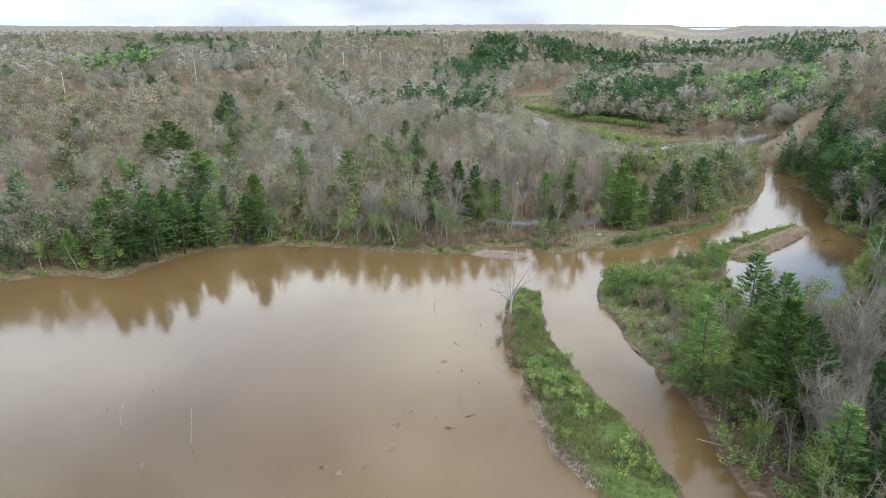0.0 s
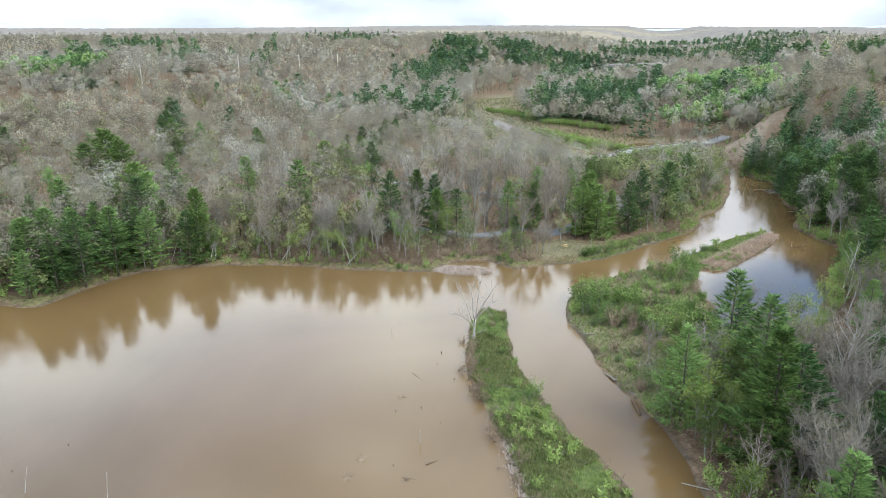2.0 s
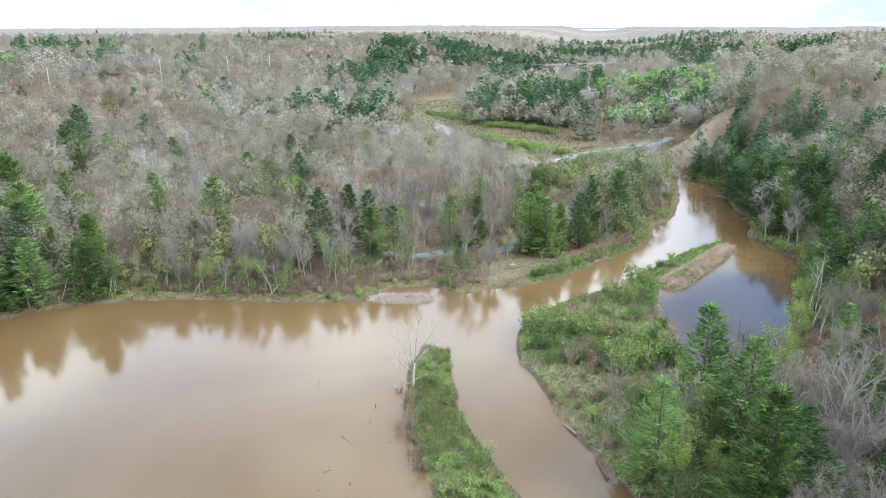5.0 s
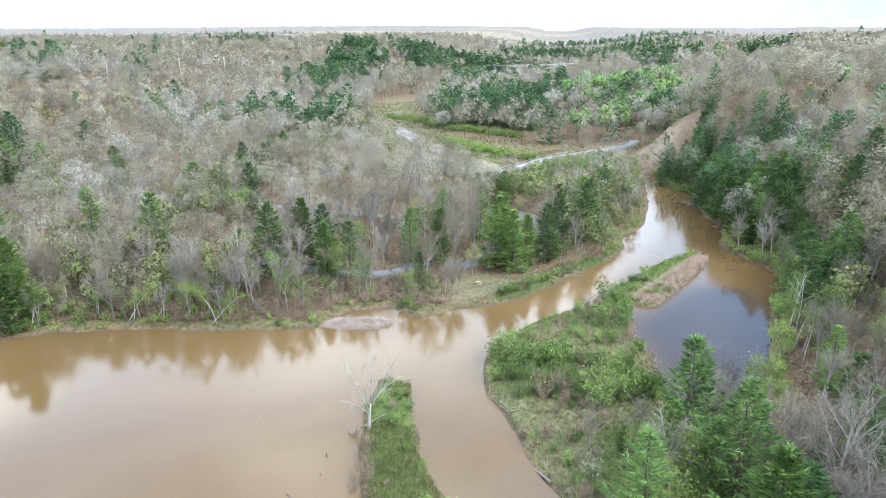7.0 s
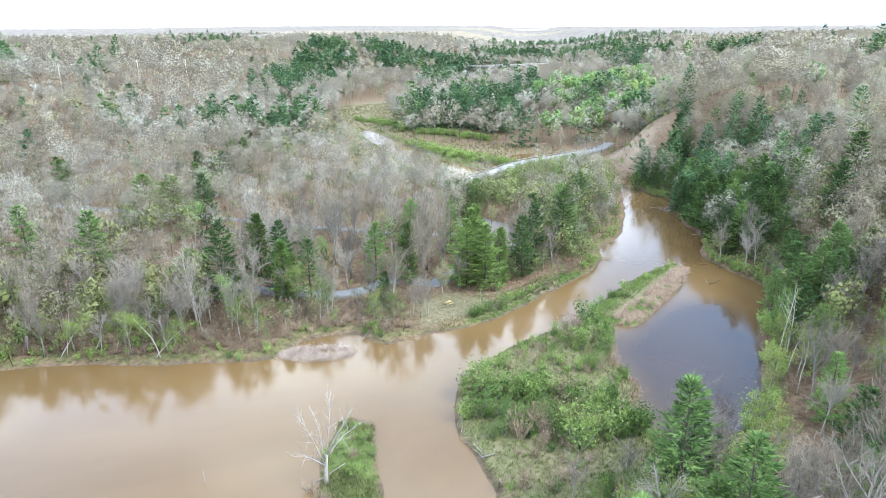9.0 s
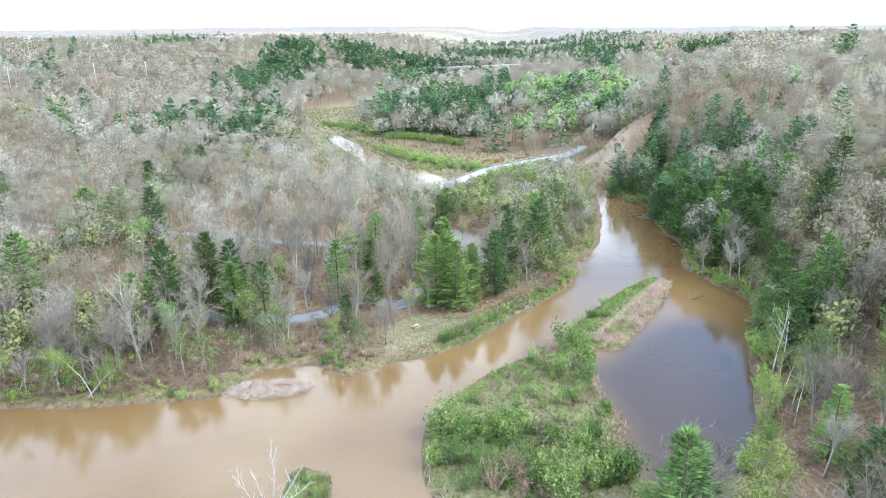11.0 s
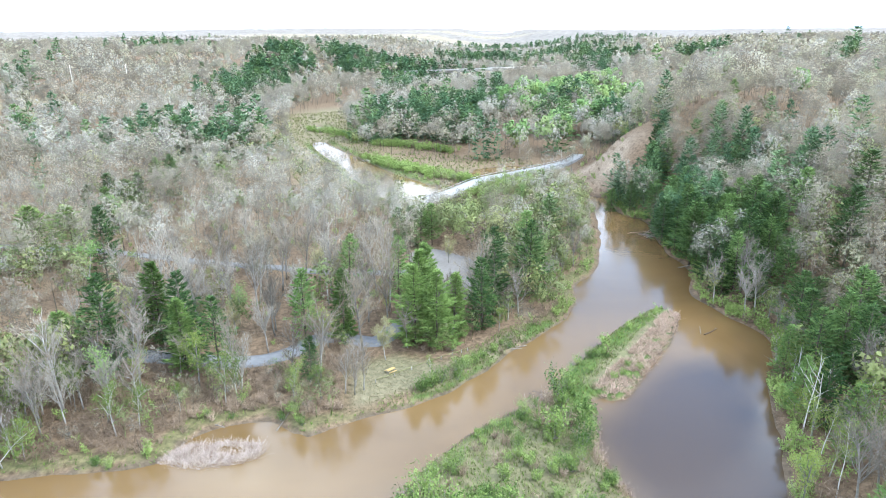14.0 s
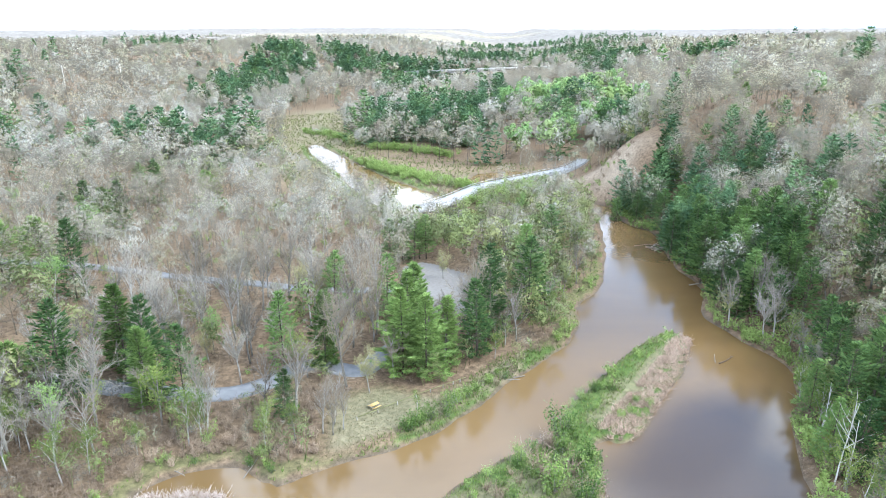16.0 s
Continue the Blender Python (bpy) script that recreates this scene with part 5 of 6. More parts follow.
# ---- shrubs and undergrowth ----
def plant_shrubs():
    rng = np.random.default_rng(53)
    rows = []

    def region(n, x0, x1, y0, y1, rule, size, kinds):
        x, y = rng.uniform(x0, x1, n), rng.uniform(y0, y1, n)
        ok = rule(x, y, shore(x, y))
        for a, b in zip(x[ok], y[ok]):
            rows.append((a, b, size * rng.uniform(0.6, 1.25), kinds[int(rng.integers(0, len(kinds)))]))

    in_clear = lambda x, y: away(CLEARING_LINE, x, y)[1]
    lane = lambda x, y: away(LANE_LINE, x, y, False)[0]
    # the spit between river and backwater
    region(260, 47, 82, 104, 141, lambda x, y, s: (s > 1.3) & (x - 46 > 4 + 3 * np.sin(y)) & (ripple(x, y, 5, 2) > 0.0), 1.75, "ssssd")
    region(230, 47, 82, 104, 141, lambda x, y, s: (s > 1.3) & (x - 46 > 3 + 3 * np.sin(y)), 0.9, "ssd")
    region(60, 46, 62, 74, 104, lambda x, y, s: (s > 0.6) & (s < 9), 1.0, "ssd")
    region(60, 60, 76, 76, 96, lambda x, y, s: s > 1, 0.9, "sdd")
    region(760, 45, 190, -40, 215, lambda x, y, s: (s > 0.5) & (away(TOE_LINE, x, y)[1] | (y < 92)), 1.25, "ssd")
    region(85, 80, 122, 138, 165, lambda x, y, s: (s > 0.5) & (y > 0.66 * (x - 86.6) + 140.5), 0.7, "sssd")
    region(420, 92, 150, 100, 165, lambda x, y, s: (s > 0.1) & (s < 9) & (x > np.interp(y, [100, 119, 130, 139, 150, 165], [88, 103, 112, 122, 128, 129])), 1.25, "sdd")
    region(330, 44, 74, 38, 82, lambda x, y, s: s > 0.2, 1.3, "sddd")
    region(420, 88, 172, 104, 258, lambda x, y, s: (s > 0.1) & (s < 3.6) & (x > 0.75 * (y - 140) + 120), 1.4, "ssd")
    # the dike
    region(420, 20, 38, 44, 123, lambda x, y, s: (s > 0.4) & (x < 40) & (ripple(x, y, 4, 3) > -0.15), 0.62, "sssd")
    region(40, 22, 37, 50, 122, lambda x, y, s: (s > 1.2) & (x < 40), 1.05, "ssd")
    region(260, 17, 31, 58, 122, lambda x, y, s: (s > -1.4) & (s < 1.4) & (x < 23 + 0.12 * (122 - y)), 0.95, "ddd")
    # the far bank
    region(760, -90, 100, 138, 170, lambda x, y, s: (s > 0.4) & (s < 4.2) & ~in_clear(x, y) & ~((x > 40) & (y < 140)), 0.8, "ssd")
    region(170, 95, 160, 164, 262, lambda x, y, s: (s > 0.3) & (s < 6) & (x < 0.85 * (y - 170) + 113), 0.85, "sss")
    region(420, 84, 172, 104, 262, lambda x, y, s: (s > 0.1) & (s < 5) & (x > 0.75 * (y - 140) + 122), 0.95, "sdd")
    region(900, -4, 54, 149, 172, lambda x, y, s: (s > 2.5) & ~in_clear(x, y) & (lane(x, y) > 3), 0.75, "dddd")
    region(520, -75, 4, 148, 182, lambda x, y, s: (s > 2.5), 1.05, "ddds")
    region(160, 60, 110, 160, 200, lambda x, y, s: (s > 2) & ~in_clear(x, y) & (lane(x, y) > 3) & ~away(LOT_LINE, x, y)[1], 0.75, "dds")
    edge = curve(RIVER_UP[10:24], 9, False)  # brush hangs over the water along the wooded bank
    for a, b in np.repeat(edge, 2, 0):
        rows.append((a + rng.uniform(0.2, 2.6), b - rng.uniform(0.2, 1.6), rng.uniform(0.6, 1.25), "ssd"[int(rng.integers(0, 3))]))
    rows.sort(key=lambda p: math.hypot(p[0] - 55, p[1] - 125))
    rows[:0] = ([(x, y, s * 1.5, "s") for x, y, s in ((61.7, 150, 1.05), (63.5, 150.6, 0.9), (65.3, 151.4, 0.75), (69.4, 153, 0.8), (71.4, 154.2, 0.85), (73.3, 155.2, 0.8), (75.4, 156.3, 0.75), (78.4, 157.8, 0.7))])
    count, rest = {"s": 0, "d": 0}, {"s": [], "d": []}
    heights = height([p[0] for p in rows], [p[1] for p in rows]) - 0.05
    for (x, y, s, k), z in zip(rows, heights):
        if count[k] < 290:
            count[k] += 1
            {"s": SHRUB, "d": BRUSH}[k].put(pose(x, y, z, 0, 0, rng.uniform(0, 360)) @ Matrix.Diagonal((s, s, s * rng.uniform(0.8, 1.1), 1)), int(rng.integers(0, 99)))
        else:
            rest[k].append((x, y, z, rng.uniform(0, 6), s))
    # undergrowth of the wider woods and of the marsh
    x, y = rng.uniform(-110, 230, 5200), rng.uniform(135, 300, 5200)
    s = shore(x, y)
    ok = (s > 1) & ~in_clear(x, y) & (lane(x, y) > 3) & ~away(LOT_LINE, x, y)[1] & (away(CAUSEWAY_LINE, x, y, False)[0] > 6) & (np.degrees(np.arctan2(x - 20, y)) > -34) & (x > -30 - (y - 135) * 0.6) & ~((x > 44) & (y < 166) & (x < 126))
    ok &= (np.hypot((x - 177) / 13, (y - 264) / 20) > 1) | (ripple(x, y, 7, 2) > 0.25)
    x, y, s = x[ok], y[ok], s[ok]
    z = height(x, y) - 0.05
    green = rng.random(len(x)) < np.where(s < 8, 0.4, 0.13)
    for a, b, c, g in zip(x, y, z, green):
        rest["s" if g else "d"].append((a, b, c, rng.uniform(0, 6), rng.uniform(0.5, 0.95)))
    for hedge, wide, n in (([(105.6, 345), (113.6, 322), (121, 302), (131, 287)], 4.5, 330), ([(99, 366), (102, 352), (106, 343)], 2.5, 60), ([(118.7, 378), (134, 367.6), (147, 342)], 3.5, 170),
                           ([(100, 441), (112.5, 418), (118, 391)], 4.5, 150), ([(137, 276), (150, 282), (164, 288)], 2.5, 60), ([(110, 252), (124, 262), (140, 272), (152, 270)], 7.0, 170)):
        line = curve(hedge, 6, False)
        k = rng.integers(0, len(line) - 1, n)
        q = rng.uniform(0, 1, (n, 1))
        spot = line[k] * (1 - q) + line[k + 1] * q + rng.normal(0, wide / 2, (n, 2))
        spot = spot[(shore(spot[:, 0], spot[:, 1]) > 0.3) & (away(CAUSEWAY_LINE, spot[:, 0], spot[:, 1], False)[0] > 4.5)]
        for (a, b), c in zip(spot, height(spot[:, 0], spot[:, 1]) - 0.05):
            rest["s" if rng.random() < 0.85 else "d"].append((a, b, c, rng.uniform(0, 6), rng.uniform(0.8, 1.5)))
    for a, b in rng.uniform(-1, 1, (90, 2)) * (14, 20) + (172, 258):  # brush on the sandy cut
        if rng.random() < 0.2 + 0.5 * (a < 168) and shore(np.array([a]), np.array([b]))[0] > 0.5:
            rest["d"].append((a, b, float(height(a, b)[0]) - 0.05, rng.uniform(0, 6), rng.uniform(0.5, 1.1)))
    light = np.random.default_rng(59)
    # young growth under and before the tall trees, thickest at the wood's edge
    x, y = rng.uniform(-95, 215, 9000), rng.uniform(28, 290, 9000)
    s = shore(x, y)
    east = away(TOE_LINE, x, y)[1]
    ok = (s > 0.8) & ~in_clear(x, y) & (lane(x, y) > 3.2) & ~away(LOT_LINE, x, y)[1] & (away(CAUSEWAY_LINE, x, y, False)[0] > 6) & ~away(DIKE_LINE, x, y)[1]
    ok &= ((y > 138) & (x < np.interp(y, [138, 166, 229, 262, 290], [44, 100, 147, 165, 200])) & (x > -34 - (y - 150) * 0.8)) | (east & (np.hypot(x - 80, y - 110) < 150)) | ((x > 47) & (y < 90))
    ok &= (np.hypot((x - 177) / 13, (y - 264) / 20) > 1) & (rng.random(len(x)) < np.where(s < 12, 1.0, 0.55))
    x, y, s = x[ok], y[ok], s[ok]
    z = height(x, y) - 0.1
    draw = rng.random(len(x))
    tone = np.where(draw < np.where(s < 9, 0.42, 0.2), 0, np.where(draw < 0.72, 1, 2))
    young = [[], [], []]
    for i in range(len(x)):
        young[tone[i]].append((x[i], y[i], z[i], rng.uniform(0, 6), rng.uniform(0.55, 1.2)))
    for k, (name, label, m) in enumerate((("green_saplings", "pale green saplings along the wood's edge", M_LEAF_FAR), ("russet_saplings", "russet budding saplings under the tall trees", M_BUD_FAR), ("grey_saplings", "leafless grey saplings under the tall trees", M_TWIG_FAR))):
        forms = []
        for _ in range(4):
            f = puffs(light, 5.2, 80, 0.62, 0.24, 0.11)
            f.slivers([(0, 0, -0.2)] * 3, light.normal(0, 0.6, (3, 3)) + (0, 0, 4.2), 0.09, light)
            forms.append(f)
        scattered(name, label, "saplings", forms, young[k], m, True)
    scattered("willow_thicket", "green willow thicket along banks and marsh", "shrubs", [shrub(light, 2.4, 135, 0.3, 10)[1] for _ in range(5)], rest["s"], M_SHRUB)
    scattered("dry_undergrowth", "dry brown undergrowth beneath leafless trees", "undergrowth", [shrub(light, 2.4, 0, 0.3, 14, 0.6, 52, 0.1)[1] for _ in range(5)], rest["d"], M_DRY)


plant_shrubs()


def blades(name, label, category, material, rule, x0, x1, y0, y1, n, tall, per, width, seed, lean=0.35, base=None, clump=0.0):
    """Tufts of thin blades over a stretch of ground."""
    rng = np.random.default_rng(seed)
    x, y = rng.uniform(x0, x1, n), rng.uniform(y0, y1, n)
    ok = rule(x, y, shore(x, y))
    x, y = x[ok], y[ok]
    z = height(x, y) - 0.03 if base is None else np.full(len(x), base)
    if clump:
        ok = ripple(x, y, clump, 3.0) + 0.6 * ripple(x, y, clump * 0.37, 1.0) > -0.45
        x, y, z = x[ok], y[ok], z[ok]
    p = np.repeat(np.stack([x, y, z], 1), per, 0) + rng.normal(0, 0.13, (len(x) * per, 3)) * (1, 1, 0)
    h = tall * rng.uniform(0.5, 1.25, (len(p), 1)) - (0 if base is None else base)
    d = np.concatenate([rng.normal(0, lean, (len(p), 2)), np.ones((len(p), 1))], 1)
    s = Shape().slivers(p, p + d * h, width, rng)
    tagged(new(name, s.data(name, material)), label, category, kind="stuff")


on_dike = lambda x, y, s: away(DIKE_LINE, x, y)[1] & (s > 0.25)
spit_land = lambda x, y, s: (s > 0.3) & ((x < 88) | (y > 0.66 * (x - 86.6) + 140.6)) & (y < 0.58 * (x - 44) + 142) & ~away(TOE_LINE, x, y)[1] & ~east_bank(x, y)
blades("bank_grass", "lush green grass covering the narrow dike", "grass", M_GRASS, on_dike, 5, 38, -30, 124, 12000, 0.42, 4, 0.1, 61)
blades("dike_sedge", "dry straw-coloured sedge among the dike's grass", "sedge", M_SEDGE, lambda x, y, s: on_dike(x, y, s) & (ripple(x, y, 3.0, 6) > -0.1), 19, 38, 45, 124, 16000, 0.62, 4, 0.1, 72)
blades("spit_grass", "green and straw-coloured grass on the low spit", "grass", M_GRASS, spit_land, 44, 122, 78, 166, 16000, 0.5, 3, 0.11, 62)
blades("spit_sedge", "straw-coloured sedge on the low spit", "sedge", M_SEDGE, spit_land, 44, 122, 78, 166, 17000, 0.55, 3, 0.11, 63)
blades("shore_grass", "green grass fringe along the wooded shore", "grass", M_GRASS, lambda x, y, s: (s > 0.3) & (s < 3.2) & (y > 137 + 0.15 * np.abs(x)) & ~away(TOE_LINE, x, y)[1] & ~east_bank(x, y), -95, 165, 136, 262, 24000, 0.45, 3, 0.12, 64)
blades("clearing_grass", "short dry grass in the picnic clearing", "grass", M_TURF, lambda x, y, s: away(CLEARING_LINE, x, y)[1] & (s > 0.2), 48, 88, 146, 166, 5200, 0.2, 3, 0.09, 65)
blades("marsh_grass", "pale green marsh grass beyond the causeway", "grass", M_SEDGE, lambda x, y, s: (s > 0.3) & (away(VALLEY_LINE, x, y, False)[0] < 46), 70, 170, 275, 520, 9000, 0.9, 3, 0.35, 66)
blades("floor_litter_stems", "dry stems over the woodland floor", "undergrowth", M_DRY, lambda x, y, s: (s > 3) & (away(LANE_LINE, x, y, False)[0] > 3) & ~away(CLEARING_LINE, x, y)[1] & ~away(LOT_LINE, x, y)[1] & ((y > 146) | (x > 60)), -70, 170, 60, 215, 9000, 0.7, 3, 0.07, 67, 0.6)
REED_ISLAND = curve([(22.5, 147.4), (24.5, 145.2), (28, 143.4), (32.9, 142.6), (36.3, 144.4), (34.5, 147), (30.5, 148.6), (26, 149.6)])
blades("dead_reed_bed", "bleached pinkish dead reeds standing in shallow water", "reeds", M_REED, lambda x, y, s: away(REED_ISLAND, x, y)[1], 21, 38, 141, 151, 5200, 0.55, 3, 0.085, 68, 0.75, -0.35, 0.8)
SPIT_REEDS = curve([(87, 139.6), (90.6, 136.6), (97, 140.6), (103.6, 144.8), (110, 149.6), (116.2, 154.2), (120.6, 159), (118, 160.4), (110, 154.6), (103, 150), (96, 145.6), (90, 142)])
blades("russet_reed_bed", "flattened russet dead reeds along the backwater", "reeds", M_RUSSET, lambda x, y, s: away(SPIT_REEDS, x, y)[1] & (s > -0.6), 86, 122, 136, 162, 12000, 0.75, 4, 0.1, 69, 0.7, None, 0.9)
blades("backwater_reeds", "thin dead reeds at the edge of the backwater", "reeds", M_RUSSET, lambda x, y, s: (np.abs(s) < 1.5) & (y < 136) & (y > 106), 68, 86, 106, 137, 3000, 0.6, 3, 0.1, 70, 0.5)
blades("dike_reeds", "dry brown reeds at the foot of the dike", "reeds", M_REED, lambda x, y, s: (s > -1.6) & (s < 1.0) & (x < 29), 20, 30, 57, 78, 2600, 0.5, 3, 0.1, 71, 0.8)


# ---- dead wood ----
def dead_tree():
    """The bleached snag at the end of the dike."""
    rng = np.random.default_rng(77)
    s = Shape()
    trunk = np.array([(0, 0, -0.6), (0.05, 0, 1.0), (0.12, 0.05, 2.6), (0.3, 0.1, 4.0)])
    s.tube(trunk, (0.3, 0.22, 0.18, 0.14), 8)
    main = [((0.1, 0.05, 2.2), (-0.6, 0.2, 4.3), (-1.2, 0.1, 6.2), (-2.0, 0.3, 8.0), (-3.0, 0.4, 9.6)),
            ((0.3, 0.1, 3.9), (0.5, 0.5, 5.8), (0.8, 0.7, 8.0), (0.9, 0.9, 10.0), (0.7, 1.0, 11.6)),
            ((0.3, 0.1, 3.9), (0.9, -0.3, 5.5), (1.7, -0.6, 7.2), (2.6, -0.8, 8.7), (3.2, -0.7, 9.9)),
            ((0.2, 0.05, 3.2), (-0.2, -0.5, 5.1), (-0.3, -0.9, 7.4), (-0.6, -1.1, 9.4), (-0.9, -1.2, 10.6)),
            ((0.25, 0.1, 3.4), (1.2, 0.5, 4.7), (2.4, 0.9, 5.8), (3.6, 1.1, 6.4)),
            ((0.1, 0.05, 2.4), (-0.9, -0.4, 3.6), (-2.0, -0.7, 4.6), (-2.9, -0.8, 5.1))]
    for limb in main:
        limb = np.array(limb)
        s.tube(limb, np.linspace(0.1, 0.02, len(limb)), 6)
        for _ in range(13):
            i = int(rng.integers(1, len(limb) - 1))
            b = bent(limb[i] + (limb[i + 1] - limb[i]) * rng.uniform(0, 1), (limb[-1] - limb[0]) * 0.8 + rng.normal(0, 2.4, 3), rng.uniform(0.8, 2.4), rng, 3, 0.2, 0.1)
            s.tube(b, np.linspace(0.035, 0.01, 4), 4, False)
            tip = bent(b[2], (b[3] - b[1]) + rng.normal(0, 0.5, 3), rng.uniform(0.4, 1.0), rng, 2, 0.2, 0.1)
            s.tube(tip, (0.02, 0.015, 0.008), 3, False)
    ob = tagged(new("dead_tree", s.data("dead_tree", M_DEADWOOD, True)), "bleached bare snag with forked broken limbs at the dike's tip", "dead tree")
    ob.matrix_basis = set_down(25.2, 109.4, -8, 1.1, 0.1)


dead_tree()


def leaning_snag(x, y, tall, lean, turn):
    """A dead white stem that forks and leans over the water."""
    rng = np.random.default_rng(int(x * 7 + y))
    s = Shape()
    stem = bent((0, 0, -0.5), (0, 0, 1), tall, rng, 6, 0.05)
    s.tube(stem, np.linspace(0.13, 0.03, 7), 6)
    for i in (2, 3, 3, 4, 5):
        limb = bent(stem[i], (rng.normal(0, 0.8), rng.normal(0, 0.8), 1), tall * rng.uniform(0.25, 0.45), rng, 4, 0.14, 0.05)
        s.tube(limb, np.linspace(0.06, 0.012, 5), 4)
        twig = bent(limb[2], rng.normal(0, 1, 3) + (0, 0, 0.8), tall * 0.14, rng, 2, 0.2)
        s.tube(twig, (0.025, 0.018, 0.008), 3, False)
    ob = tagged(new("leaning_dead_tree", s.data("leaning_dead_tree", M_PALE_BARK, True)), "dead white tree leaning over the backwater", "dead tree", "leaning dead trees")
    ob.matrix_basis = set_down(x, y, turn, 1.0, 0.1) @ pose(0, 0, 0, lean, 0, 0)


for row in ((107.5, 118.2, 12, 24, 120), (108.8, 117.6, 11, 14, 150), (110.5, 119.8, 10, 34, 95), (113, 125.5, 9, 28, 110)):
    leaning_snag(*row)


def snag(x, y, tall, lean, turn, radius, label="thin drowned tree stub standing in the flooded pond"):
    rng = np.random.default_rng(int(abs(x * 31 + y * 17)) + 3)
    s = Shape()
    line = bent((0, 0, -1.6), (0, 0, 1), tall + 1.6, rng, 6, 0.03)
    s.tube(line, np.linspace(radius, radius * 0.45, 7), 6)
    ob = tagged(new("drowned_stub", s.data("drowned_stub", M_DEADWOOD if tall > 1 else M_WET_WOOD, True)), label, "tree stub", "drowned stubs in the pond")
    ob.matrix_basis = pose(x, y, 0, 0, 0, turn) @ pose(0, 0, 0, lean, 0, 0)


for row in [(-38.6, 76.5, 4.0, 14, 80, 0.06), (-27.2, 71.2, 5.4, 7, 80, 0.07), (-32.4, 66.3, 1.5, 2, 90, 0.11), (11.6, 79.4, 2.2, 1, 0, 0.07), (10.5, 115, 1.9, 2, 0, 0.08), (18.6, 105.4, 0.5, 6, 20, 0.12), (13, 88.4, 0.35, 0, 0, 0.14),
            (9.1, 88.2, 0.25, 0, 0, 0.12), (-37.2, 86.4, 0.3, 10, 0, 0.12), (-42.3, 81.7, 0.3, 30, 0, 0.1), (17.2, 101.5, 0.4, 20, 60, 0.09), (15.4, 84, 0.3, 0, 0, 0.1), (19.2, 96, 0.45, 25, 80, 0.08), (7.5, 75, 0.25, 0, 0, 0.12)]:
    snag(*row)


def log(x, y, z, length, turn, radius, rise=0.0, material=None, forks=2, label="bleached driftwood log lying on the bank", group="driftwood logs"):
    """A fallen trunk with a few broken stubs."""
    rng = np.random.default_rng(int(abs(x * 13 + y * 29 + length * 7)) + 1)
    s = Shape()
    line = bent((-length / 2, 0, 0), (1, 0, 0), length, rng, 6, 0.035)
    s.tube(line, np.linspace(radius, radius * 0.55, 7), 7)
    for _ in range(forks):
        i = int(rng.integers(2, 6))
        b = bent(line[i], (rng.uniform(0.2, 1), rng.normal(0, 1), rng.uniform(0, 0.8)), length * rng.uniform(0.08, 0.2), rng, 2, 0.2)
        s.tube(b, (radius * 0.4, radius * 0.25, radius * 0.1), 4)
    ob = tagged(new("fallen_log", s.data("fallen_log", material or M_LOG, True)), label, "log", group)
    ob.matrix_basis = pose(x, y, z, 0, 0, turn) @ pose(0, 0, 0, 0, -rise, 0)
    return ob


log(81.2, 159.1, 0.22, 8.2, -20, 0.16, label="pale fallen log reaching from the bank into the river")
log(82.5, 158.4, 0.15, 6.0, -8, 0.12, label="pale fallen log reaching from the bank into the river")
log(49.5, 107.2, 0.75, 7.5, -3, 0.15)
log(120.8, 150.2, 0.12, 3.6, 10, 0.14, material=M_WET_WOOD, label="dark waterlogged log floating in the backwater")
log(119.2, 151.2, 0.35, 1.8, 60, 0.07, 25, label="broken branch sticking out of the backwater")
log(44.9, 94.5, 0.3, 6.5, 98, 0.2, label="long grey log lying along the river bank")
log(45.6, 83.6, 0.25, 4.6, 80, 0.19, material=M_WET_WOOD, label="dark wet log at the foot of the bank")
log(46.4, 87.5, 0.3, 3.0, 110, 0.15)
log(14.2, 96.2, -0.02, 6.5, -64, 0.09, material=M_WET_WOOD, label="half-sunken branch in the shallow pond")
log(12.9, 75, 0.03, 2.2, 25, 0.11, material=M_WET_WOOD, label="short dark log drifting in the pond")
log(31.2, 72.5, 0.75, 5.0, -48, 0.1, forks=4, label="pale fallen branch on the grassy dike")
log(30.3, 73.6, 0.8, 3.6, -30, 0.08, forks=4, label="pale fallen branch on the grassy dike")
log(26.0, 111.0, 0.9, 4.4, 28, 0.1, 10, label="pale fallen branch on the grassy dike")
log(24.6, 84.5, 0.8, 3.4, -70, 0.09, label="pale fallen branch on the grassy dike")
log(26.6, 91.5, 0.8, 3.0, -20, 0.08, label="pale fallen branch on the grassy dike")
log(36.9, 57.5, 0.4, 3.0, 95, 0.12)
log(39.5, 149.8, 0.4, 4.0, 50, 0.1, 15, label="dead branch leaning over the little cove")
log(41.6, 148.6, 0.5, 3.0, -60, 0.09, 20, label="dead branch leaning over the little cove")
log(30.5, 152.4, 0.5, 5.0, -65, 0.1, 20, label="dead branch leaning over the little cove")
log(141, 180, 0.7, 4.0, -30, 0.12, 10, label="pale trunk fallen from the wooded slope")
log(146.5, 152.5, float(height(146.5, 152.5)[0]) + 0.4, 9, 40, 0.16, 28, label="pale trunk fallen from the wooded slope")
log(46, 64, 0.6, 6.0, 160, 0.12, 12, label="dead trunk leaning from the bank to the river")
log(47.5, 61.5, 0.9, 5.0, 130, 0.1, 20, label="dead trunk leaning from the bank to the river")
for n in range(15):
    r = np.random.default_rng(200 + n)
    log(46.1 + r.normal(0, 0.3) + 0.9 * (n % 3) * 0.5, 117.4 - n * 0.72, 0.28 + 0.05 * (n % 4), r.uniform(1.8, 4.2), r.uniform(60, 150), r.uniform(0.05, 0.13), forks=1, label="grey driftwood heaped along the spit's edge")
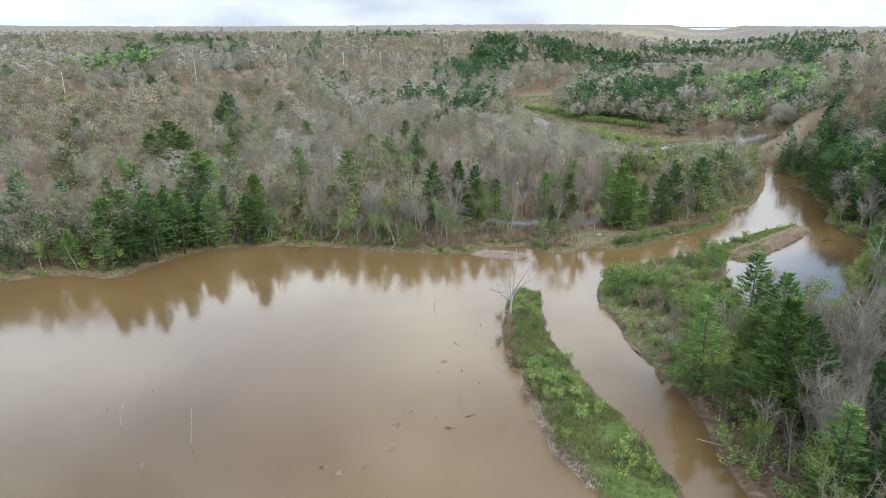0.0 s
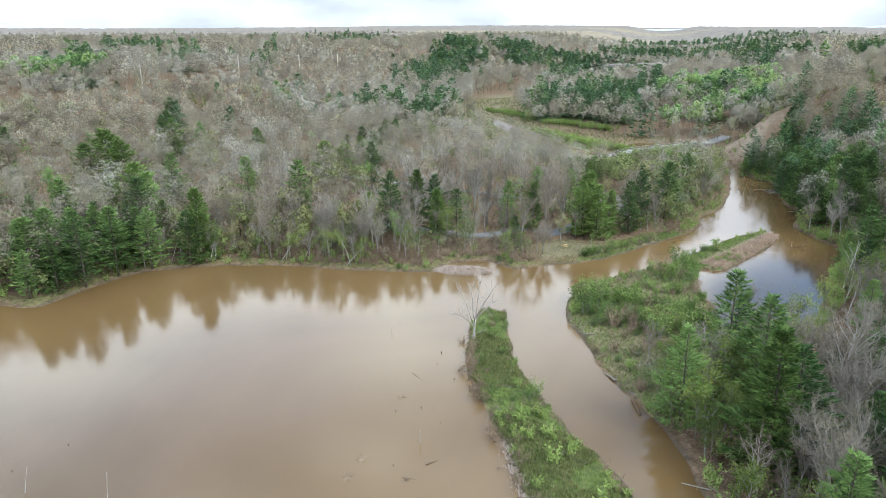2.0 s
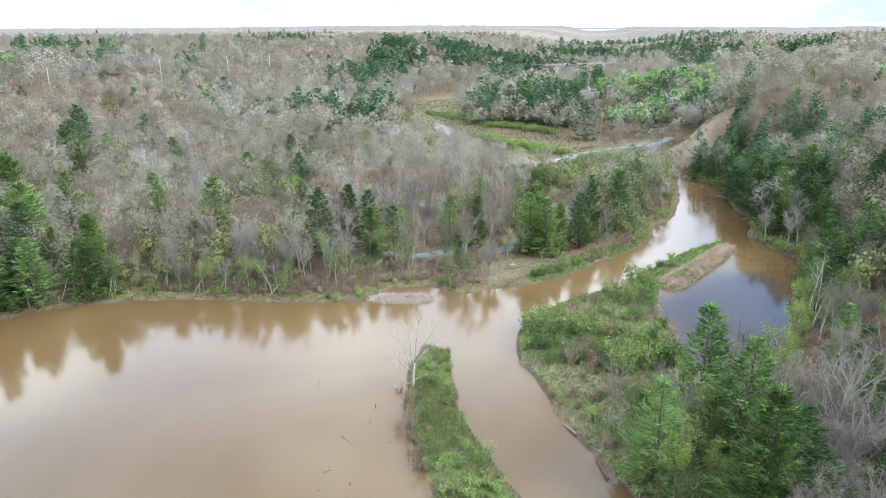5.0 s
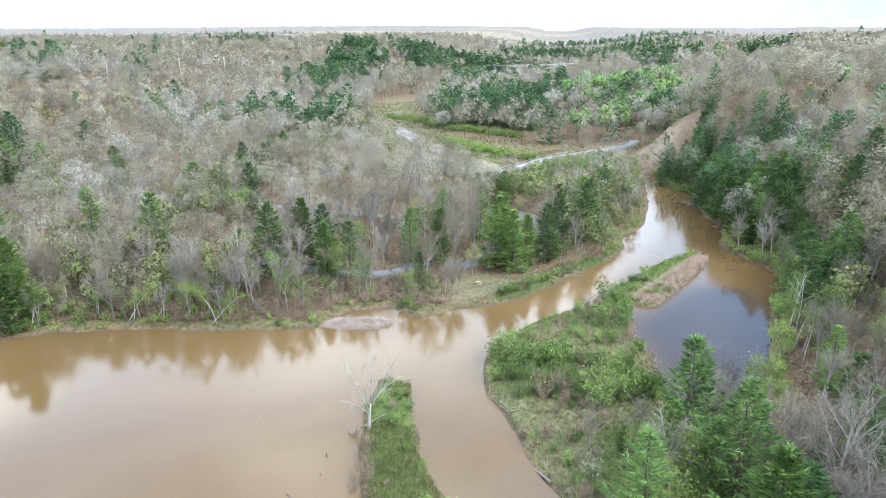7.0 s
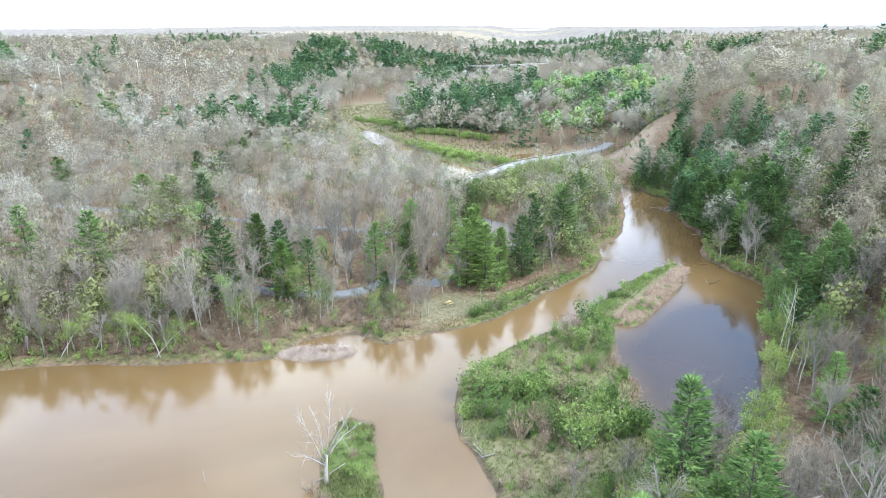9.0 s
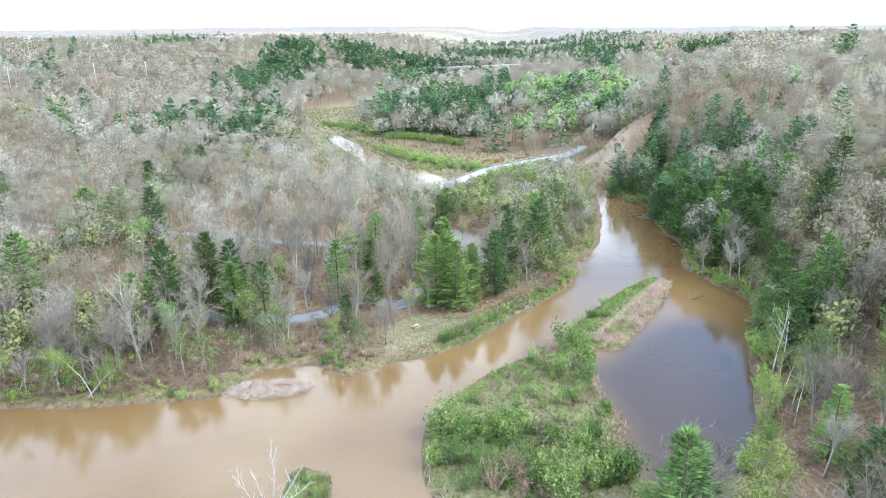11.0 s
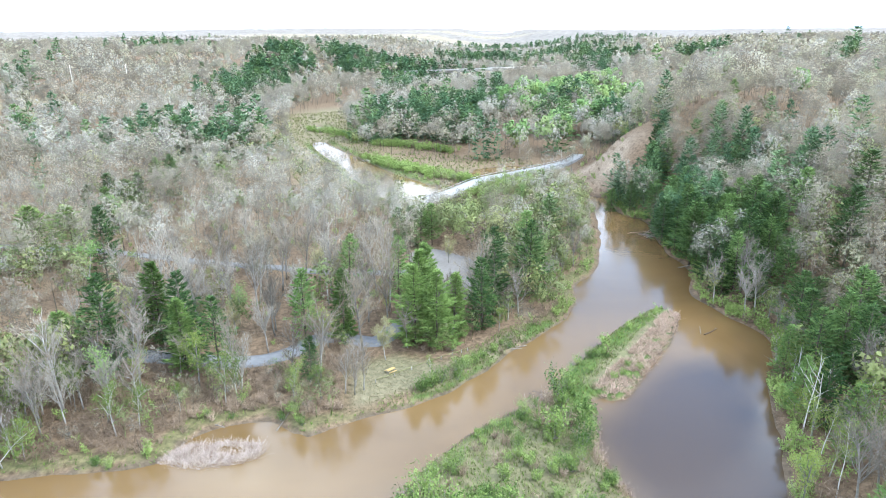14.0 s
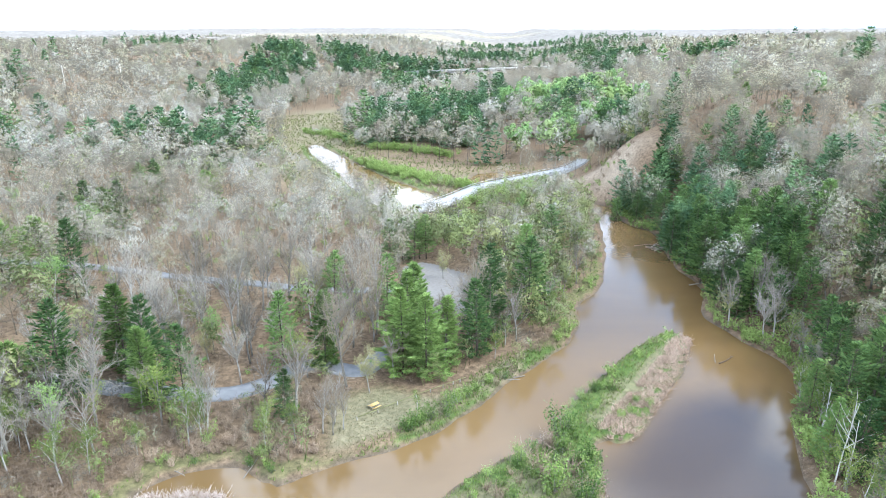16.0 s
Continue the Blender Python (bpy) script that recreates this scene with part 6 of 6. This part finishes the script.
for n in range(12):
    r = np.random.default_rng(300 + n)
    log(151.5 + r.normal(0, 2.0), 206 + r.normal(0, 2.2), 0.15 + 0.12 * (n % 5), r.uniform(3, 7.5), r.uniform(-60, 40), r.uniform(0.09, 0.2), forks=1, label="bleached log in a jam against the far bank", group="logs of the jam")
def drift(x, y, wide, seed):
    """A floating mat of dead stems."""
    rng = np.random.default_rng(seed)
    n = 46
    p = np.concatenate([rng.normal(0, wide / 3.4, (n, 2)), rng.uniform(0.0, 0.06, (n, 1))], 1)
    d = np.concatenate([rng.normal(0, 0.35, (n, 2)), rng.uniform(0, 0.12, (n, 1))], 1)
    s = Shape().slivers(p, p + d, 0.09, rng)
    ob = tagged(new("drift_mat", s.data("drift_mat", M_DRY)), "small floating mat of pale dead stems", "plant debris", "floating debris")
    ob.location = (x, y, 0.0)


for n, (x, y, w) in enumerate([(0.5, 67.8, 1.0), (-2.6, 63.8, 0.9), (-6.2, 63.2, 0.6), (3.5, 77, 0.8), (-8.5, 64.5, 0.6), (9, 72, 0.6), (1.5, 73.5, 1.0), (10.2, 92, 0.7), (33, 76, 0.6)]):
    drift(x, y, w, 500 + n)


# ---- the picnic clearing ----
def picnic_table():
    top = tagged(new("picnic_table"), "yellow wooden picnic table with two benches on the grass", "picnic table")
    board = Shape().box((0, 0, 0), (1.85, 0.135, 0.04)).data("board", M_TABLE)
    for k in range(5):
        part("board", board, top).location = (0, (k - 2) * 0.15, 0.74)
    bench = Shape().box((0, 0, 0), (1.85, 0.26, 0.045)).data("bench", M_TABLE)
    leg = Shape().box((0, 0, 0), (0.05, 0.1, 0.95), Matrix.Rotation(radians(28), 4, "X")).data("leg", M_POLE)
    brace = Shape().box((0, 0, 0), (0.05, 1.5, 0.1)).data("brace", M_POLE)
    for side in (-1, 1):
        part("bench", bench, top).location = (0, side * 0.68, 0.45)
        part("brace", brace, top).location = (side * 0.65, 0, 0.39)
        for end in (-1, 1):
            ob = part("leg", leg, top)
            ob.matrix_basis = pose(end * 0.7, side * 0.42, 0.37, 0, 0, 0 if side < 0 else 180)
    top.matrix_basis = set_down(58.8, 157.6, 22, 0.88, 0.0)


picnic_table()


def rail_fence():
    """A low rail along the grass, on short posts."""
    fence = tagged(new("rail_fence"), "low weathered wooden rail on short posts along the clearing", "fence")
    line = curve([(55.4, 155.0), (62.3, 157.0), (68.2, 158.2), (72.5, 159.2), (75, 159.9)], 2, False)
    for a, b in zip(line[:-1], line[1:]):
        za, zb = (float(height(*p)[0]) + 0.55 for p in (a, b))
        part("rail", Shape().tube([(*a, za), (*b, zb)], (0.05, 0.05), 6).data("rail", M_SEDGE), fence)
        part("post", Shape().tube([(*a, za - 0.9), (*a, za + 0.08)], (0.07, 0.07), 6).data("post", M_BARK), fence)


rail_fence()


# ---- poles, causeway rail, highway bridge ----
def utility_pole(x, y, tall):
    ob = tagged(new("utility_pole"), "tall weathered wooden power pole above the woods", "utility pole", "power line poles")
    part("pole", Shape().tube([(0, 0, -1), (0, 0, tall / 2), (0, 0, tall)], (0.25, 0.22, 0.17), 8).data("pole", M_POLE), ob)
    part("crossarm", Shape().box((0, 0, tall - 0.9), (2.2, 0.14, 0.16)).data("crossarm", M_POLE), ob)
    ob.matrix_basis = set_down(x, y, 40, 1.0, 0.0)


for x, y, tall in ((-220, 300, 19), (-166, 364, 19), (-115, 430, 19), (-68, 500, 19), (-29, 554, 20), (1, 597, 20)):
    utility_pole(x, y, tall)


def power_wire(a, b, side):
    """One sagging wire between two poles."""
    ends = [Vector((p[0] + side * 0.7, p[1] - side * 0.6, float(height(p[0], p[1])[0]) + p[2] - 0.8)) for p in (a, b)]
    line = [ends[0].lerp(ends[1], t) - Vector((0, 0, 6.0 * t * (1 - t))) for t in np.linspace(0, 1, 9)]
    tagged(new("power_wire", Shape().tube(line, [0.018] * 9, 3).data("power_wire", M_WET_WOOD)), "thin sagging power wire strung between wooden poles", "power line", "power wires")


POLES = [(-220, 300, 19), (-166, 364, 19), (-115, 430, 19), (-68, 500, 19), (-29, 554, 20), (1, 597, 20)]
for a, b in zip(POLES[:-1], POLES[1:]):
    for side in (-1, 1):
        power_wire(a, b, side)


def guard_rail(side):
    rail = tagged(new("guard_rail"), "pale steel guard rail beside the causeway road", "guard rail", "causeway guard rails")
    c = CAUSEWAY_LINE
    d = np.gradient(c, axis=0)
    d /= np.linalg.norm(d, axis=1)[:, None]
    p = c + np.stack([-d[:, 1], d[:, 0]], 1) * side * 2.5
    deck = [max(float(height(*q)[0]) + 0.1, 2.05) for q in c]
    post = Shape().box((0, 0, 0.35), (0.15, 0.15, 0.75)).data("post", M_POLE)
    for i in range(len(p) - 1):
        a, b = (*p[i], deck[i] + 0.6), (*p[i + 1], deck[i + 1] + 0.6)
        s = Shape().tube([a, b], (0.07, 0.07), 4)
        part("beam", s.data("beam", M_STEEL), rail)
        part("post", post, rail).location = (*p[i], deck[i])


guard_rail(-1)
guard_rail(1)


def highway_bridge():
    top = tagged(new("highway_bridge"), "long pale concrete highway bridge across the wooded valley", "bridge")
    a, b = Vector((250, 745, 11.0)), Vector((455, 779, 11.0))
    turn = math.degrees(math.atan2(b.y - a.y, b.x - a.x))
    span = (b - a).length
    part("deck", Shape().box((0, 0, 0), (span, 11, 0.5)).data("deck", M_CONCRETE), top)
    for side in (-1, 1):
        part("parapet", Shape().box((0, side * 5.3, 0.75), (span, 0.35, 1.0)).data("parapet", M_CONCRETE), top)
        part("girder", Shape().box((0, side * 3.2, -1.1), (span, 0.5, 1.7)).data("girder", M_STEEL), top)
    pier = Shape().box((0, 0, -6.5), (1.4, 8.5, 10)).box((0, 0, -1.95), (1.8, 10, 0.9)).data("pier", M_CONCRETE)
    for k in range(-3, 4):
        part("pier", pier, top).location = (k * span / 7.5, 0, 0)
    mid = (a + b) / 2
    top.matrix_basis = pose(mid.x, mid.y, mid.z, 0, 0, turn)


highway_bridge()
